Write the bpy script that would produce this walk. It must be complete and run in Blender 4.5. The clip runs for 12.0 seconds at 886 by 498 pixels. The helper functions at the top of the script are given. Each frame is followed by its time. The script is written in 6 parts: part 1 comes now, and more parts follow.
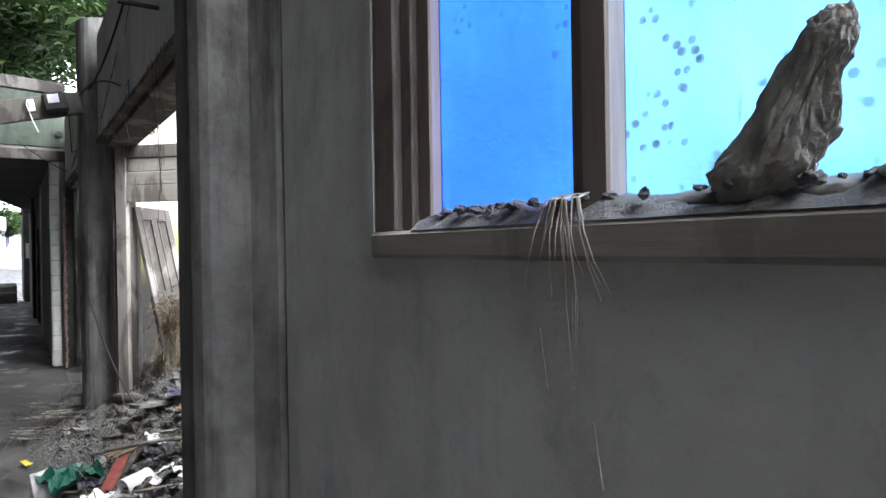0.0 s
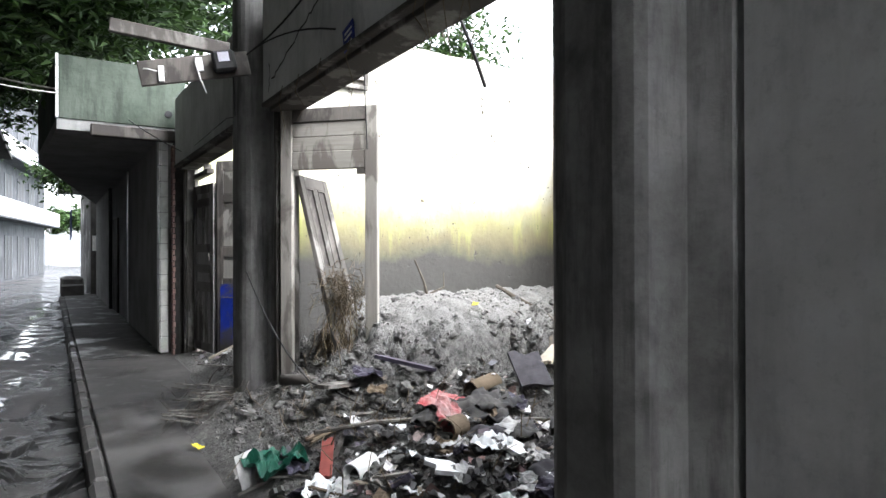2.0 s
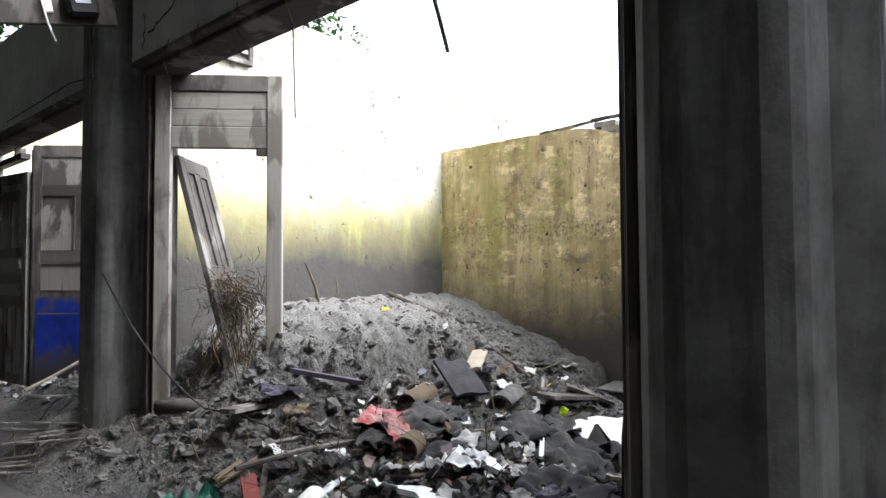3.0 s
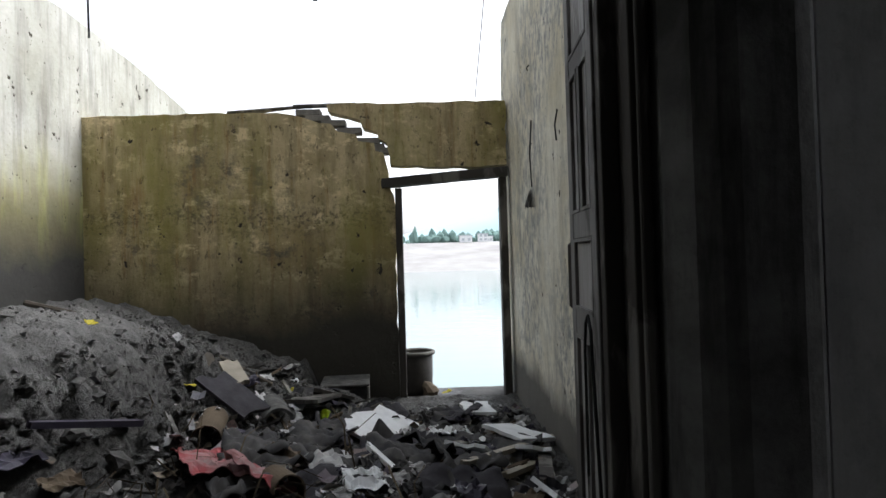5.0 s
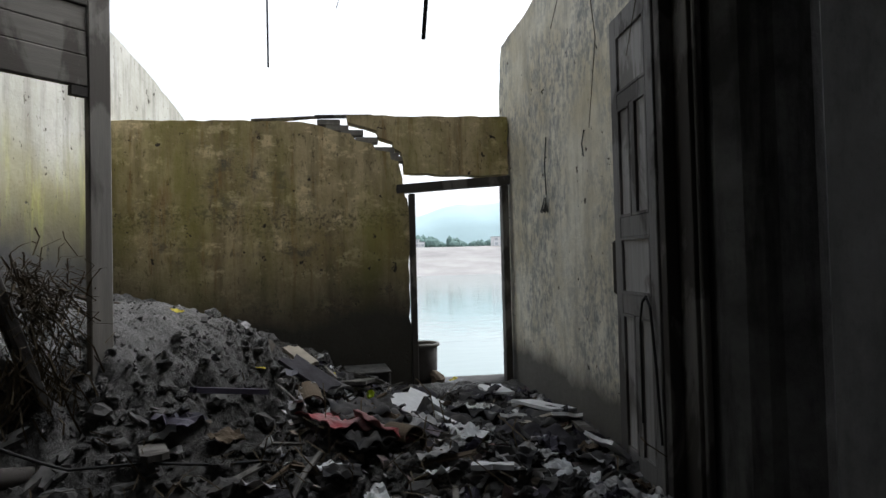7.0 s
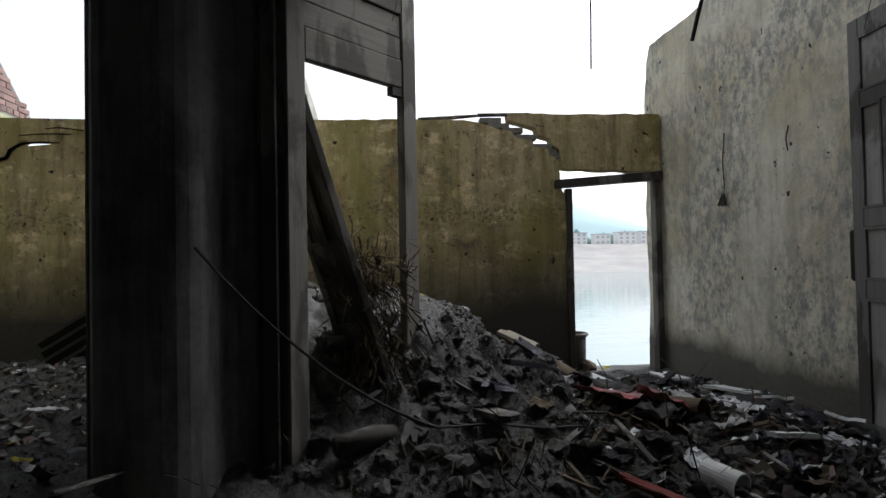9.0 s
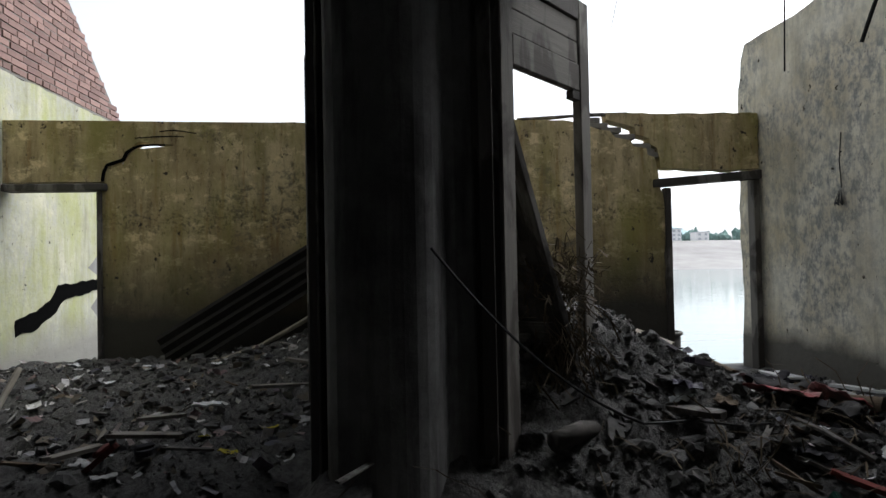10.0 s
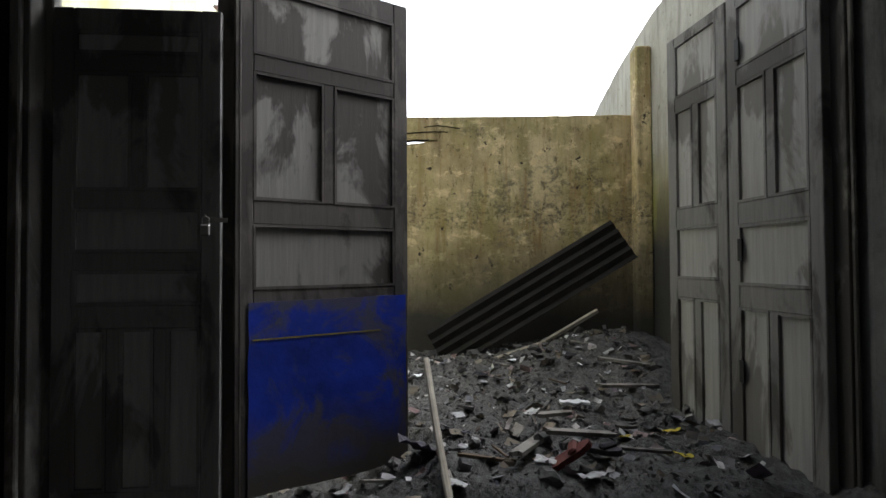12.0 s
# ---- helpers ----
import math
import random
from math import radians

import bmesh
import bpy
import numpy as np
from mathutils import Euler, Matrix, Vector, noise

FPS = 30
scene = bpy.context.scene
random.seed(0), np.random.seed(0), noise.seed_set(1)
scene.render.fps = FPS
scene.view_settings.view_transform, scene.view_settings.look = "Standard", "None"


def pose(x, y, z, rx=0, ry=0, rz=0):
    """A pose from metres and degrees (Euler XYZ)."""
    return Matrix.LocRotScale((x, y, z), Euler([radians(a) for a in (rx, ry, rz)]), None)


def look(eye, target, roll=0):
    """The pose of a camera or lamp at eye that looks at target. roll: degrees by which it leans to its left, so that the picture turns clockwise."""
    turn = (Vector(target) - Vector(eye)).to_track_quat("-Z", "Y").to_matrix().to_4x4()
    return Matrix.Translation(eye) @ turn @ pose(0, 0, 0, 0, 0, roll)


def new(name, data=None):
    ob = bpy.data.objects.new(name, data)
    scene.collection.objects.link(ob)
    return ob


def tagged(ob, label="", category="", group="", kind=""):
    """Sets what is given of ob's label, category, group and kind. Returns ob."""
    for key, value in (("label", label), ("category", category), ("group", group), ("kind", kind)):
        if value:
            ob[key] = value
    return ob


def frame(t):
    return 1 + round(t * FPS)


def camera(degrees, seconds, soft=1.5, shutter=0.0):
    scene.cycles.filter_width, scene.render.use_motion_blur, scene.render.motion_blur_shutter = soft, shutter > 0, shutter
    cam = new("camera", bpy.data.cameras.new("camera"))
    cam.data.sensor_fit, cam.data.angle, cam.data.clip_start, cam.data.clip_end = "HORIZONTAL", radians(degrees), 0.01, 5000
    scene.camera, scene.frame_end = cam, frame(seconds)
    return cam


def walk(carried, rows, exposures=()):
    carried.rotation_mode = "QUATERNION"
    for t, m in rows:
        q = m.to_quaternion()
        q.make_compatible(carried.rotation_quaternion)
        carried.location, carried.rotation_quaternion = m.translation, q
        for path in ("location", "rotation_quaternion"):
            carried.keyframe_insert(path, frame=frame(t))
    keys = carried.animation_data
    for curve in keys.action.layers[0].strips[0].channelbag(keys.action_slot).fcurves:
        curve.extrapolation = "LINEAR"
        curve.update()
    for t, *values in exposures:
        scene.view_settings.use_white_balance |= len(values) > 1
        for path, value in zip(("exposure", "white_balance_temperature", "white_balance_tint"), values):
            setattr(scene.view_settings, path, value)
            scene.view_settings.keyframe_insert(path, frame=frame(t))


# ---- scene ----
cam = camera(72.3, 12.0)
PATH = [
    (0, (0.056, -0.062, 1.651), (1.21, 1.572, 1.64), -0.9),
    (0.5, (-0.077, 0.197, 1.626), (0.999, 1.883, 1.624), -0.3),
    (1, (-0.295, 0.452, 1.499), (0.786, 2.135, 1.503), -0.2),
    (1.5, (-0.581, 0.677, 1.425), (0.499, 2.36, 1.438), 0.1),
    (2, (-0.765, 1.019, 1.418), (0.317, 2.7, 1.423), -0.2),
    (2.5, (-0.926, 1.466, 1.365), (0.293, 3.052, 1.396), 0.5),
    (3, (-0.99, 1.851, 1.263), (0.53, 3.149, 1.331), -0.3),
    (3.5, (-1.026, 2.237, 1.333), (0.688, 3.267, 1.368), -0.1),
    (5.5, (-1.273, 3.58, 1.247), (0.712, 3.342, 1.289), -1.9),
    (6, (-1.362, 3.739, 1.246), (0.621, 3.486, 1.291), -1.8),
    (6.5, (-1.56, 3.932, 1.232), (0.419, 3.648, 1.283), -1.7),
    (8.5, (-1.799, 4.96, 1.184), (0.177, 4.652, 1.223), -1.1),
    (9, (-1.799, 5.415, 1.172), (0.191, 5.22, 1.218), -1.1),
    (9.5, (-1.846, 5.84, 1.203), (0.149, 5.702, 1.25), -1.1),
    (10, (-1.804, 6.247, 1.196), (0.191, 6.11, 1.237), -1.1),
    (10.5, (-1.781, 6.665, 1.207), (0.214, 6.52, 1.248), -1.1),
    (11, (-1.767, 7.138, 1.215), (0.229, 7.013, 1.251), -0.9),
    (11.5, (-1.684, 7.592, 1.183), (0.315, 7.549, 1.232), -0.6),
    (12, (-1.636, 8.018, 1.172), (0.36, 8.14, 1.222), -0.3),
]
EXPOSURES = [(t, e, 6100, 10) for t, e in ((0.0, 3.5), (0.5, 3.6), (1.0, 3.8), (1.5, 3.7), (2.0, 3.5), (2.5, 3.3), (3.0, 3.15), (3.5, 3.0), (5.5, 1.25), (9.0, 1.1), (10.5, 1.05), (11.0, 1.2), (11.5, 1.55), (12.0, 2.4))]
walk(cam, [(t, look(eye, target, roll)) for t, eye, target, roll in PATH], EXPOSURES)

# ---- world and sun: a bright overcast day ----
world = bpy.data.worlds.new("overcast")
scene.world = world
world.use_nodes = True
wn = world.node_tree.nodes
sky = wn.new("ShaderNodeTexSky")
sky.sky_type, sky.sun_disc = "NISHITA", False
sky.sun_elevation, sky.sun_rotation = radians(48), radians(155)
sky.dust_density, sky.air_density = 4.0, 1.0
grey = wn.new("ShaderNodeHueSaturation")
grey.inputs["Saturation"].default_value = 0.12
world.node_tree.links.new(sky.outputs[0], grey.inputs["Color"])
world.node_tree.links.new(grey.outputs[0], wn["Background"].inputs["Color"])
wn["Background"].inputs["Strength"].default_value = 0.15
sun = new("sun", bpy.data.lights.new("sun", "SUN"))
sun.data.energy, sun.data.angle, sun.data.color = 0.5, radians(60), (1.0, 0.97, 0.92)
sun.matrix_world = look((0, 0, 0), (-0.28, 0.60, -0.75))

# ---- materials ----
def ramp(nt, fac, stops):
    r = nt.nodes.new("ShaderNodeValToRGB")
    el = r.color_ramp.elements
    while len(el) < len(stops):
        el.new(0.5)
    for e, (p, c) in zip(el, stops):
        e.position = p
        e.color = (*c, 1) if len(c) == 3 else c
    nt.links.new(fac, r.inputs[0])
    return r.outputs[0]


def tex(nt, scale, detail=6, rough=0.6, stretch=(1, 1, 1), distortion=0.0, kind="ShaderNodeTexNoise"):
    tc, mp, n = nt.nodes.new("ShaderNodeTexCoord"), nt.nodes.new("ShaderNodeMapping"), nt.nodes.new(kind)
    mp.inputs["Scale"].default_value = stretch
    nt.links.new(tc.outputs["Object"], mp.inputs["Vector"])
    nt.links.new(mp.outputs[0], n.inputs["Vector"])
    n.inputs["Scale"].default_value = scale
    if kind == "ShaderNodeTexNoise":
        n.inputs["Detail"].default_value, n.inputs["Roughness"].default_value = detail, rough
        n.inputs["Distortion"].default_value = distortion
    return n.outputs[0]


def blend(nt, a, b, fac, mode="MIX"):
    m = nt.nodes.new("ShaderNodeMix")
    m.data_type, m.blend_type = "RGBA", mode
    for sock, v in ((m.inputs[6], a), (m.inputs[7], b), (m.inputs[0], fac)):
        if isinstance(v, (int, float)):
            sock.default_value = v
        elif isinstance(v, tuple):
            sock.default_value = (*v, 1)
        else:
            nt.links.new(v, sock)
    return m.outputs[2]


def calc(nt, op, a, b=0.5, clamp=False):
    m = nt.nodes.new("ShaderNodeMath")
    m.operation, m.use_clamp = op, clamp
    for sock, v in ((m.inputs[0], a), (m.inputs[1], b)):
        if isinstance(v, (int, float)):
            sock.default_value = v
        else:
            nt.links.new(v, sock)
    return m.outputs[0]


def height(nt, lo, hi, wobble=0.0, scale=2.0):
    """0 below lo, 1 above hi, in world z, with an uneven edge."""
    tc, sep, mr = nt.nodes.new("ShaderNodeNewGeometry"), nt.nodes.new("ShaderNodeSeparateXYZ"), nt.nodes.new("ShaderNodeMapRange")
    nt.links.new(tc.outputs["Position"], sep.inputs[0])
    z = sep.outputs[2]
    if wobble:
        z = calc(nt, "ADD", z, calc(nt, "MULTIPLY", calc(nt, "SUBTRACT", tex(nt, scale), 0.5), wobble))
    nt.links.new(z, mr.inputs[0])
    mr.inputs[1].default_value, mr.inputs[2].default_value = lo, hi
    return mr.outputs[0]


def start(name):
    m = bpy.data.materials.new(name)
    m.use_nodes = True
    b = m.node_tree.nodes["Principled BSDF"]
    b.inputs["Specular IOR Level"].default_value = 0.18  # dusty and porous
    return m, m.node_tree, b


def finish(nt, b, color, rough=0.9, bump=None, strength=0.3, dist=0.01):
    if isinstance(color, tuple):
        b.inputs["Base Color"].default_value = (*color, 1)
    else:
        nt.links.new(color, b.inputs["Base Color"])
    if isinstance(rough, (int, float)):
        b.inputs["Roughness"].default_value = rough
    else:
        nt.links.new(rough, b.inputs["Roughness"])
    if bump is not None:
        n = nt.nodes.new("ShaderNodeBump")
        n.inputs["Strength"].default_value, n.inputs["Distance"].default_value = strength, dist
        nt.links.new(bump, n.inputs["Height"])
        nt.links.new(n.outputs[0], b.inputs["Normal"])


def plaster(name, base, dark, moss=None, mud=None, streak=0.5, spots=True, grey=None, patch=0.0, tide=None, relief=0.6, smudge=0.0):
    """Old wall plaster: blotches, runs of dirt, moss, chips and a silt line."""
    m, nt, b = start(name)
    c = ramp(nt, tex(nt, 1.3, 8, 0.65), [(0.35, dark), (0.62, base)])
    fine = tex(nt, 35, 5, 0.7)
    c = blend(nt, c, (0.5, 0.5, 0.5), calc(nt, "MULTIPLY", ramp(nt, fine, [(0.36, (0, 0, 0)), (0.64, (1, 1, 1))]), 0.12), "OVERLAY")
    c = blend(nt, c, tuple(v * 0.5 for v in dark), calc(nt, "MULTIPLY", ramp(nt, tex(nt, 24, 9, 0.8), [(0.53, (0, 0, 0)), (0.66, (1, 1, 1))]), 0.25))
    runs = ramp(nt, tex(nt, 7, 6, 0.65, (1, 1, 0.13)), [(0.48, (0, 0, 0)), (0.66, (1, 1, 1))])
    c = blend(nt, c, tuple(v * 0.45 for v in dark), calc(nt, "MULTIPLY", runs, streak))
    if smudge:
        k = ramp(nt, tex(nt, 1.4, 9, 0.68, (1, 1.3, 0.7), 0.3), [(0.54, (0, 0, 0)), (0.70, (1, 1, 1))])
        c = blend(nt, c, tuple(v * 0.45 for v in dark), calc(nt, "MULTIPLY", k, smudge))
        k = ramp(nt, tex(nt, 2.3, 7, 0.6, (1, 1, 0.8)), [(0.56, (0, 0, 0)), (0.74, (1, 1, 1))])
        c = blend(nt, c, tuple(min(0.9, v * 1.25) for v in base), calc(nt, "MULTIPLY", k, smudge * 0.7))
    if grey:
        g = ramp(nt, tex(nt, 11, 10, 0.78, (1, 1, 0.7)), [(0.45, (0, 0, 0)), (0.58, (1, 1, 1))])
        big = ramp(nt, tex(nt, 1.1, 3, 0.5), [(0.36, (0.15, 0.15, 0.15)), (0.55, (1, 1, 1))])
        c = blend(nt, c, grey, calc(nt, "MULTIPLY", calc(nt, "MULTIPLY", g, big), 0.85))
    if tide:
        lo, hi, col = tide
        c = blend(nt, blend(nt, col, (0.42, 0.42, 0.12), ramp(nt, tex(nt, 3.5, 6, 0.7, (1, 1, 0.15)), [(0.5, (0, 0, 0)), (0.66, (1, 1, 1))])), c, height(nt, lo, hi, 0.7, 1.8))
    if patch:
        g = ramp(nt, tex(nt, 3.6, 9, 0.75, (1, 1, 1.6)), [(0.54, (0, 0, 0)), (0.60, (1, 1, 1))])
        c = blend(nt, c, tuple(v * 1.25 for v in base), calc(nt, "MULTIPLY", g, patch))
        g = ramp(nt, tex(nt, 16, 8, 0.8, (1, 1, 0.5)), [(0.55, (0, 0, 0)), (0.63, (1, 1, 1))])
        c = blend(nt, c, (0.085, 0.07, 0.045), calc(nt, "MULTIPLY", g, 0.75))
        g = ramp(nt, tex(nt, 8, 10, 0.8, (1, 1, 1.5)), [(0.5, (0, 0, 0)), (0.58, (1, 1, 1))])
        big = ramp(nt, tex(nt, 0.9, 4, 0.55, (1, 1, 2.2)), [(0.5, (0, 0, 0)), (0.62, (1, 1, 1))])
        c = blend(nt, c, (0.13, 0.12, 0.10), calc(nt, "MULTIPLY", calc(nt, "MULTIPLY", g, big), 0.8))
        g = ramp(nt, tex(nt, 22, 10, 0.8, (1, 1, 1.3)), [(0.5, (0, 0, 0)), (0.57, (1, 1, 1))])
        band = calc(nt, "MULTIPLY", height(nt, 1.5, 1.62, 0.35, 1.5), calc(nt, "SUBTRACT", 1.0, height(nt, 1.7, 1.85, 0.35, 1.5)))
        c = blend(nt, c, (0.07, 0.066, 0.06), calc(nt, "MULTIPLY", calc(nt, "MULTIPLY", g, band), 0.8))
        g = ramp(nt, tex(nt, 11, 7, 0.7, (1, 1, 0.08)), [(0.55, (0, 0, 0)), (0.62, (1, 1, 1))])
        c = blend(nt, c, (0.30, 0.17, 0.06), calc(nt, "MULTIPLY", g, 0.45))
    if moss:
        g = ramp(nt, tex(nt, 1.7, 7, 0.7, (1, 1, 0.4)), [(0.45, (0, 0, 0)), (0.65, (1, 1, 1))])
        c = blend(nt, c, moss, calc(nt, "MULTIPLY", g, 0.8))
    bump = calc(nt, "ADD", tex(nt, 9, 8, 0.65), calc(nt, "MULTIPLY", fine, 0.3))
    if spots:
        s = ramp(nt, tex(nt, 9, 4, 0.6), [(0.30, (1, 1, 1)), (0.325, (0, 0, 0))])
        c = blend(nt, c, (0.06, 0.05, 0.038), s)
        s2 = ramp(nt, tex(nt, 26, 3, 0.6, (1, 1, 0.6)), [(0.29, (1, 1, 1)), (0.33, (0, 0, 0))])
        c = blend(nt, c, (0.08, 0.068, 0.05), calc(nt, "MULTIPLY", s2, 0.8))
        bump = calc(nt, "SUBTRACT", bump, calc(nt, "MULTIPLY", s, 0.8))
    if mud:
        lo, hi, col = mud
        f = height(nt, lo, hi, 0.5, 1.4)
        c = blend(nt, blend(nt, col, tuple(v * 0.7 for v in col), tex(nt, 4, 8, 0.7)), c, f)
    finish(nt, b, c, 0.92, bump, relief, 0.016)
    return m


def wood(name, pale, dark, along="z", wet=0.0, rough=0.8):
    """Weathered boards with mud dried on in tongues."""
    m, nt, b = start(name)
    st = {"x": (0.06, 1, 1), "y": (1, 0.06, 1), "z": (1, 1, 0.06)}[along]
    g = tex(nt, 45, 7, 0.7, st)
    c = ramp(nt, g, [(0.3, tuple(v * 0.7 for v in pale)), (0.7, pale)])
    k = ramp(nt, tex(nt, 3.1, 6, 0.6, (1, 1, 0.45), 0.5), [(0.5 - wet, (0, 0, 0)), (0.56 - wet, (1, 1, 1))])
    c = blend(nt, c, dark, calc(nt, "MULTIPLY", k, 0.85))
    c = blend(nt, c, (0.5, 0.5, 0.5), calc(nt, "MULTIPLY", tex(nt, 60, 4), 0.2), "OVERLAY")
    finish(nt, b, c, rough, g, 0.35, 0.006)
    return m


def plain(name, color, rough=0.7, var=0.35, scale=14, metal=0.0, bump=0.25, second=None):
    m, nt, b = start(name)
    n = tex(nt, scale, 7, 0.65)
    c = ramp(nt, n, [(0.3, second or tuple(v * (1 - var) for v in color)), (0.65, color)])
    b.inputs["Metallic"].default_value = metal
    finish(nt, b, c, rough, tex(nt, scale * 3, 6, 0.7), bump, 0.006)
    return m


GREYC = (0.30, 0.29, 0.27)
M_FRONT = plaster("grey_render", (0.56, 0.56, 0.55), (0.41, 0.405, 0.395), streak=0.25, spots=False, relief=0.25, smudge=0.6)
# Column colour is darkened to paint in shade; stains and runs lie over it.
M_COL = plaster("column_render_shaded", (0.22, 0.218, 0.21), (0.085, 0.083, 0.08), streak=0.8, spots=False, relief=0.3, smudge=0.9)
M_BACK = plaster("ochre_plaster", (0.68, 0.56, 0.34), (0.37, 0.285, 0.15), (0.29, 0.265, 0.08), (0.65, 1.45, (0.075, 0.07, 0.06)), 0.6, True, None, 0.75)
# Lower band is the silt line, raised and darkened to paint in shade.
M_LEFT = plaster("pale_mossy_plaster", (0.48, 0.47, 0.42), (0.32, 0.31, 0.255), None, (1.3, 1.9, (0.06, 0.058, 0.054)), 0.55, True, None, 0.0, (1.65, 2.3, (0.25, 0.225, 0.11)))
M_RIGHT = plaster("mottled_plaster", (0.84, 0.81, 0.70), (0.60, 0.54, 0.39), None, (0.3, 0.5, (0.17, 0.162, 0.145)), 0.4, True, (0.24, 0.25, 0.25), 0.0, None)
M_YARD = plaster("yard_plaster", (0.55, 0.54, 0.42), (0.33, 0.33, 0.22), (0.35, 0.37, 0.12), (0.3, 0.7, (0.3, 0.29, 0.26)), 0.5, True, (0.4, 0.4, 0.36))
def wet_concrete():
    m, nt, b = start("wet_concrete")
    n = tex(nt, 1.6, 8, 0.65)
    c = ramp(nt, n, [(0.38, (0.022, 0.021, 0.02)), (0.62, (0.075, 0.073, 0.07))])
    c = blend(nt, c, (0.06, 0.055, 0.05), ramp(nt, tex(nt, 9, 8, 0.75), [(0.5, (0, 0, 0)), (0.7, (0.8, 0.8, 0.8))]))
    finish(nt, b, c, ramp(nt, n, [(0.38, (0.34,) * 3), (0.50, (0.85,) * 3)]), tex(nt, 14, 8, 0.7), 0.35, 0.01)
    return m


M_CONC = wet_concrete()
# Near-black colour for unseen blockers, so little light bounces onto the front.
M_OPP = plaster("light_blocker_dark", (0.045, 0.043, 0.04), (0.03, 0.029, 0.028), streak=0.4, spots=False)
# White for the added skin that brightens the view through the window.
M_ROOM = plaster("pane_brightening_white", (0.62, 0.62, 0.60), (0.54, 0.54, 0.52), streak=0.1, spots=False)
M_HOUSE = plaster("house_render", (0.27, 0.27, 0.262), (0.19, 0.188, 0.18), streak=0.25, spots=False)
M_SOOTY = plaster("sooty_render", (0.095, 0.098, 0.105), (0.05, 0.052, 0.056), streak=0.6, spots=False)
M_BALC = plaster("balcony_render", (0.085, 0.1, 0.082), (0.04, 0.052, 0.04), streak=0.6, spots=False)
M_WOOD = wood("weathered_wood", (0.26, 0.245, 0.22), (0.10, 0.09, 0.08))
M_WOODD = wood("dark_wet_wood", (0.19, 0.18, 0.165), (0.045, 0.04, 0.036), wet=0.06)
M_WOODX = wood("weathered_boards", (0.24, 0.225, 0.2), (0.09, 0.08, 0.07), "x", wet=-0.04)
M_WINW = wood("window_wood", (0.205, 0.175, 0.155), (0.11, 0.09, 0.08), wet=0.0)
M_BRICK = plain("grey_brick", (0.30, 0.28, 0.25), 0.9, 0.4)
M_METAL = plain("dull_metal", (0.30, 0.29, 0.27), 0.45, 0.4, 20, 0.7)
M_BLACK = plain("black_cable", (0.02, 0.02, 0.02), 0.6, 0.3, 30)
M_WHITE = plain("dirty_white", (0.72, 0.72, 0.70), 0.6, 0.3, 10)

# ---- building helpers ----
def part(name, bm, material, parent=None, label="", smooth=False):
    """Links a bmesh as one mesh object, under parent if one is given."""
    me = bpy.data.meshes.new(name)
    bmesh.ops.recalc_face_normals(bm, faces=bm.faces)
    if smooth:
        for f in bm.faces:
            f.smooth = True
    bm.to_mesh(me)
    bm.free()
    me.materials.append(material)
    ob = new(name, me)
    if parent:
        ob.parent = parent
    if label:
        ob["label"] = label
    return ob


def thing(name, m, label, category, group="", kind=""):
    ob = new(name)
    ob.empty_display_size = 0.1
    ob.matrix_world = m
    return tagged(ob, label, category, group, kind)


def box(bm, x0, x1, y0, y1, z0, z1, bevel=0.0, m=None):
    vs = [bm.verts.new((x, y, z)) for x in (x0, x1) for y in (y0, y1) for z in (z0, z1)]
    q = [(0, 1, 3, 2), (4, 6, 7, 5), (0, 4, 5, 1), (2, 3, 7, 6), (0, 2, 6, 4), (1, 5, 7, 3)]
    fs = [bm.faces.new([vs[i] for i in f]) for f in q]
    if bevel:
        es = {e for f in fs for e in f.edges}
        r = bmesh.ops.bevel(bm, geom=list(es), offset=bevel, segments=1, affect="EDGES")
        vs = list({v for f in r["faces"] for v in f.verts} | {v for v in vs if v.is_valid})
    if m:
        bmesh.ops.transform(bm, matrix=m, verts=[v for v in vs if v.is_valid])
    return vs


def boxed(*args, **kw):
    bm = bmesh.new()
    box(bm, *args, **kw)
    return bm


def ragged(loop, amount, step=0.12, keep=lambda a, b: False):
    """Breaks a loop's edges into short ones and roughens them."""
    out = []
    for a, b in zip(loop, loop[1:] + loop[:1]):
        n = max(1, int(math.hypot(b[0] - a[0], b[1] - a[1]) / step))
        for i in range(n):
            p = Vector(a).lerp(Vector(b), i / n)
            if not keep(a, b) and i:
                k = noise.noise_vector((p.x * 9, p.y * 9, 3.3))
                p = p + Vector((k.x, k.y)) * amount
            out.append((p.x, p.y))
    return out


def slab(axis, at, thick, loops):
    """A flat wall from an outline (and holes) in (along, z), thick towards +axis."""
    bm = bmesh.new()
    edges = []
    for lp in loops:
        vs = [bm.verts.new((at, u, v) if axis == "x" else (u, at, v) if axis == "y" else (u, v, at)) for u, v in lp]
        edges += [bm.edges.new((vs[i], vs[(i + 1) % len(vs)])) for i in range(len(vs))]
    bmesh.ops.triangle_fill(bm, use_beauty=True, edges=edges)
    r = bmesh.ops.extrude_face_region(bm, geom=list(bm.faces))
    d = {"x": (thick, 0, 0), "y": (0, thick, 0), "z": (0, 0, thick)}[axis]
    bmesh.ops.translate(bm, vec=d, verts=[v for v in r["geom"] if isinstance(v, bmesh.types.BMVert)])
    return bm


def rect(u0, u1, v0, v1):
    return [(u0, v0), (u1, v0), (u1, v1), (u0, v1)]


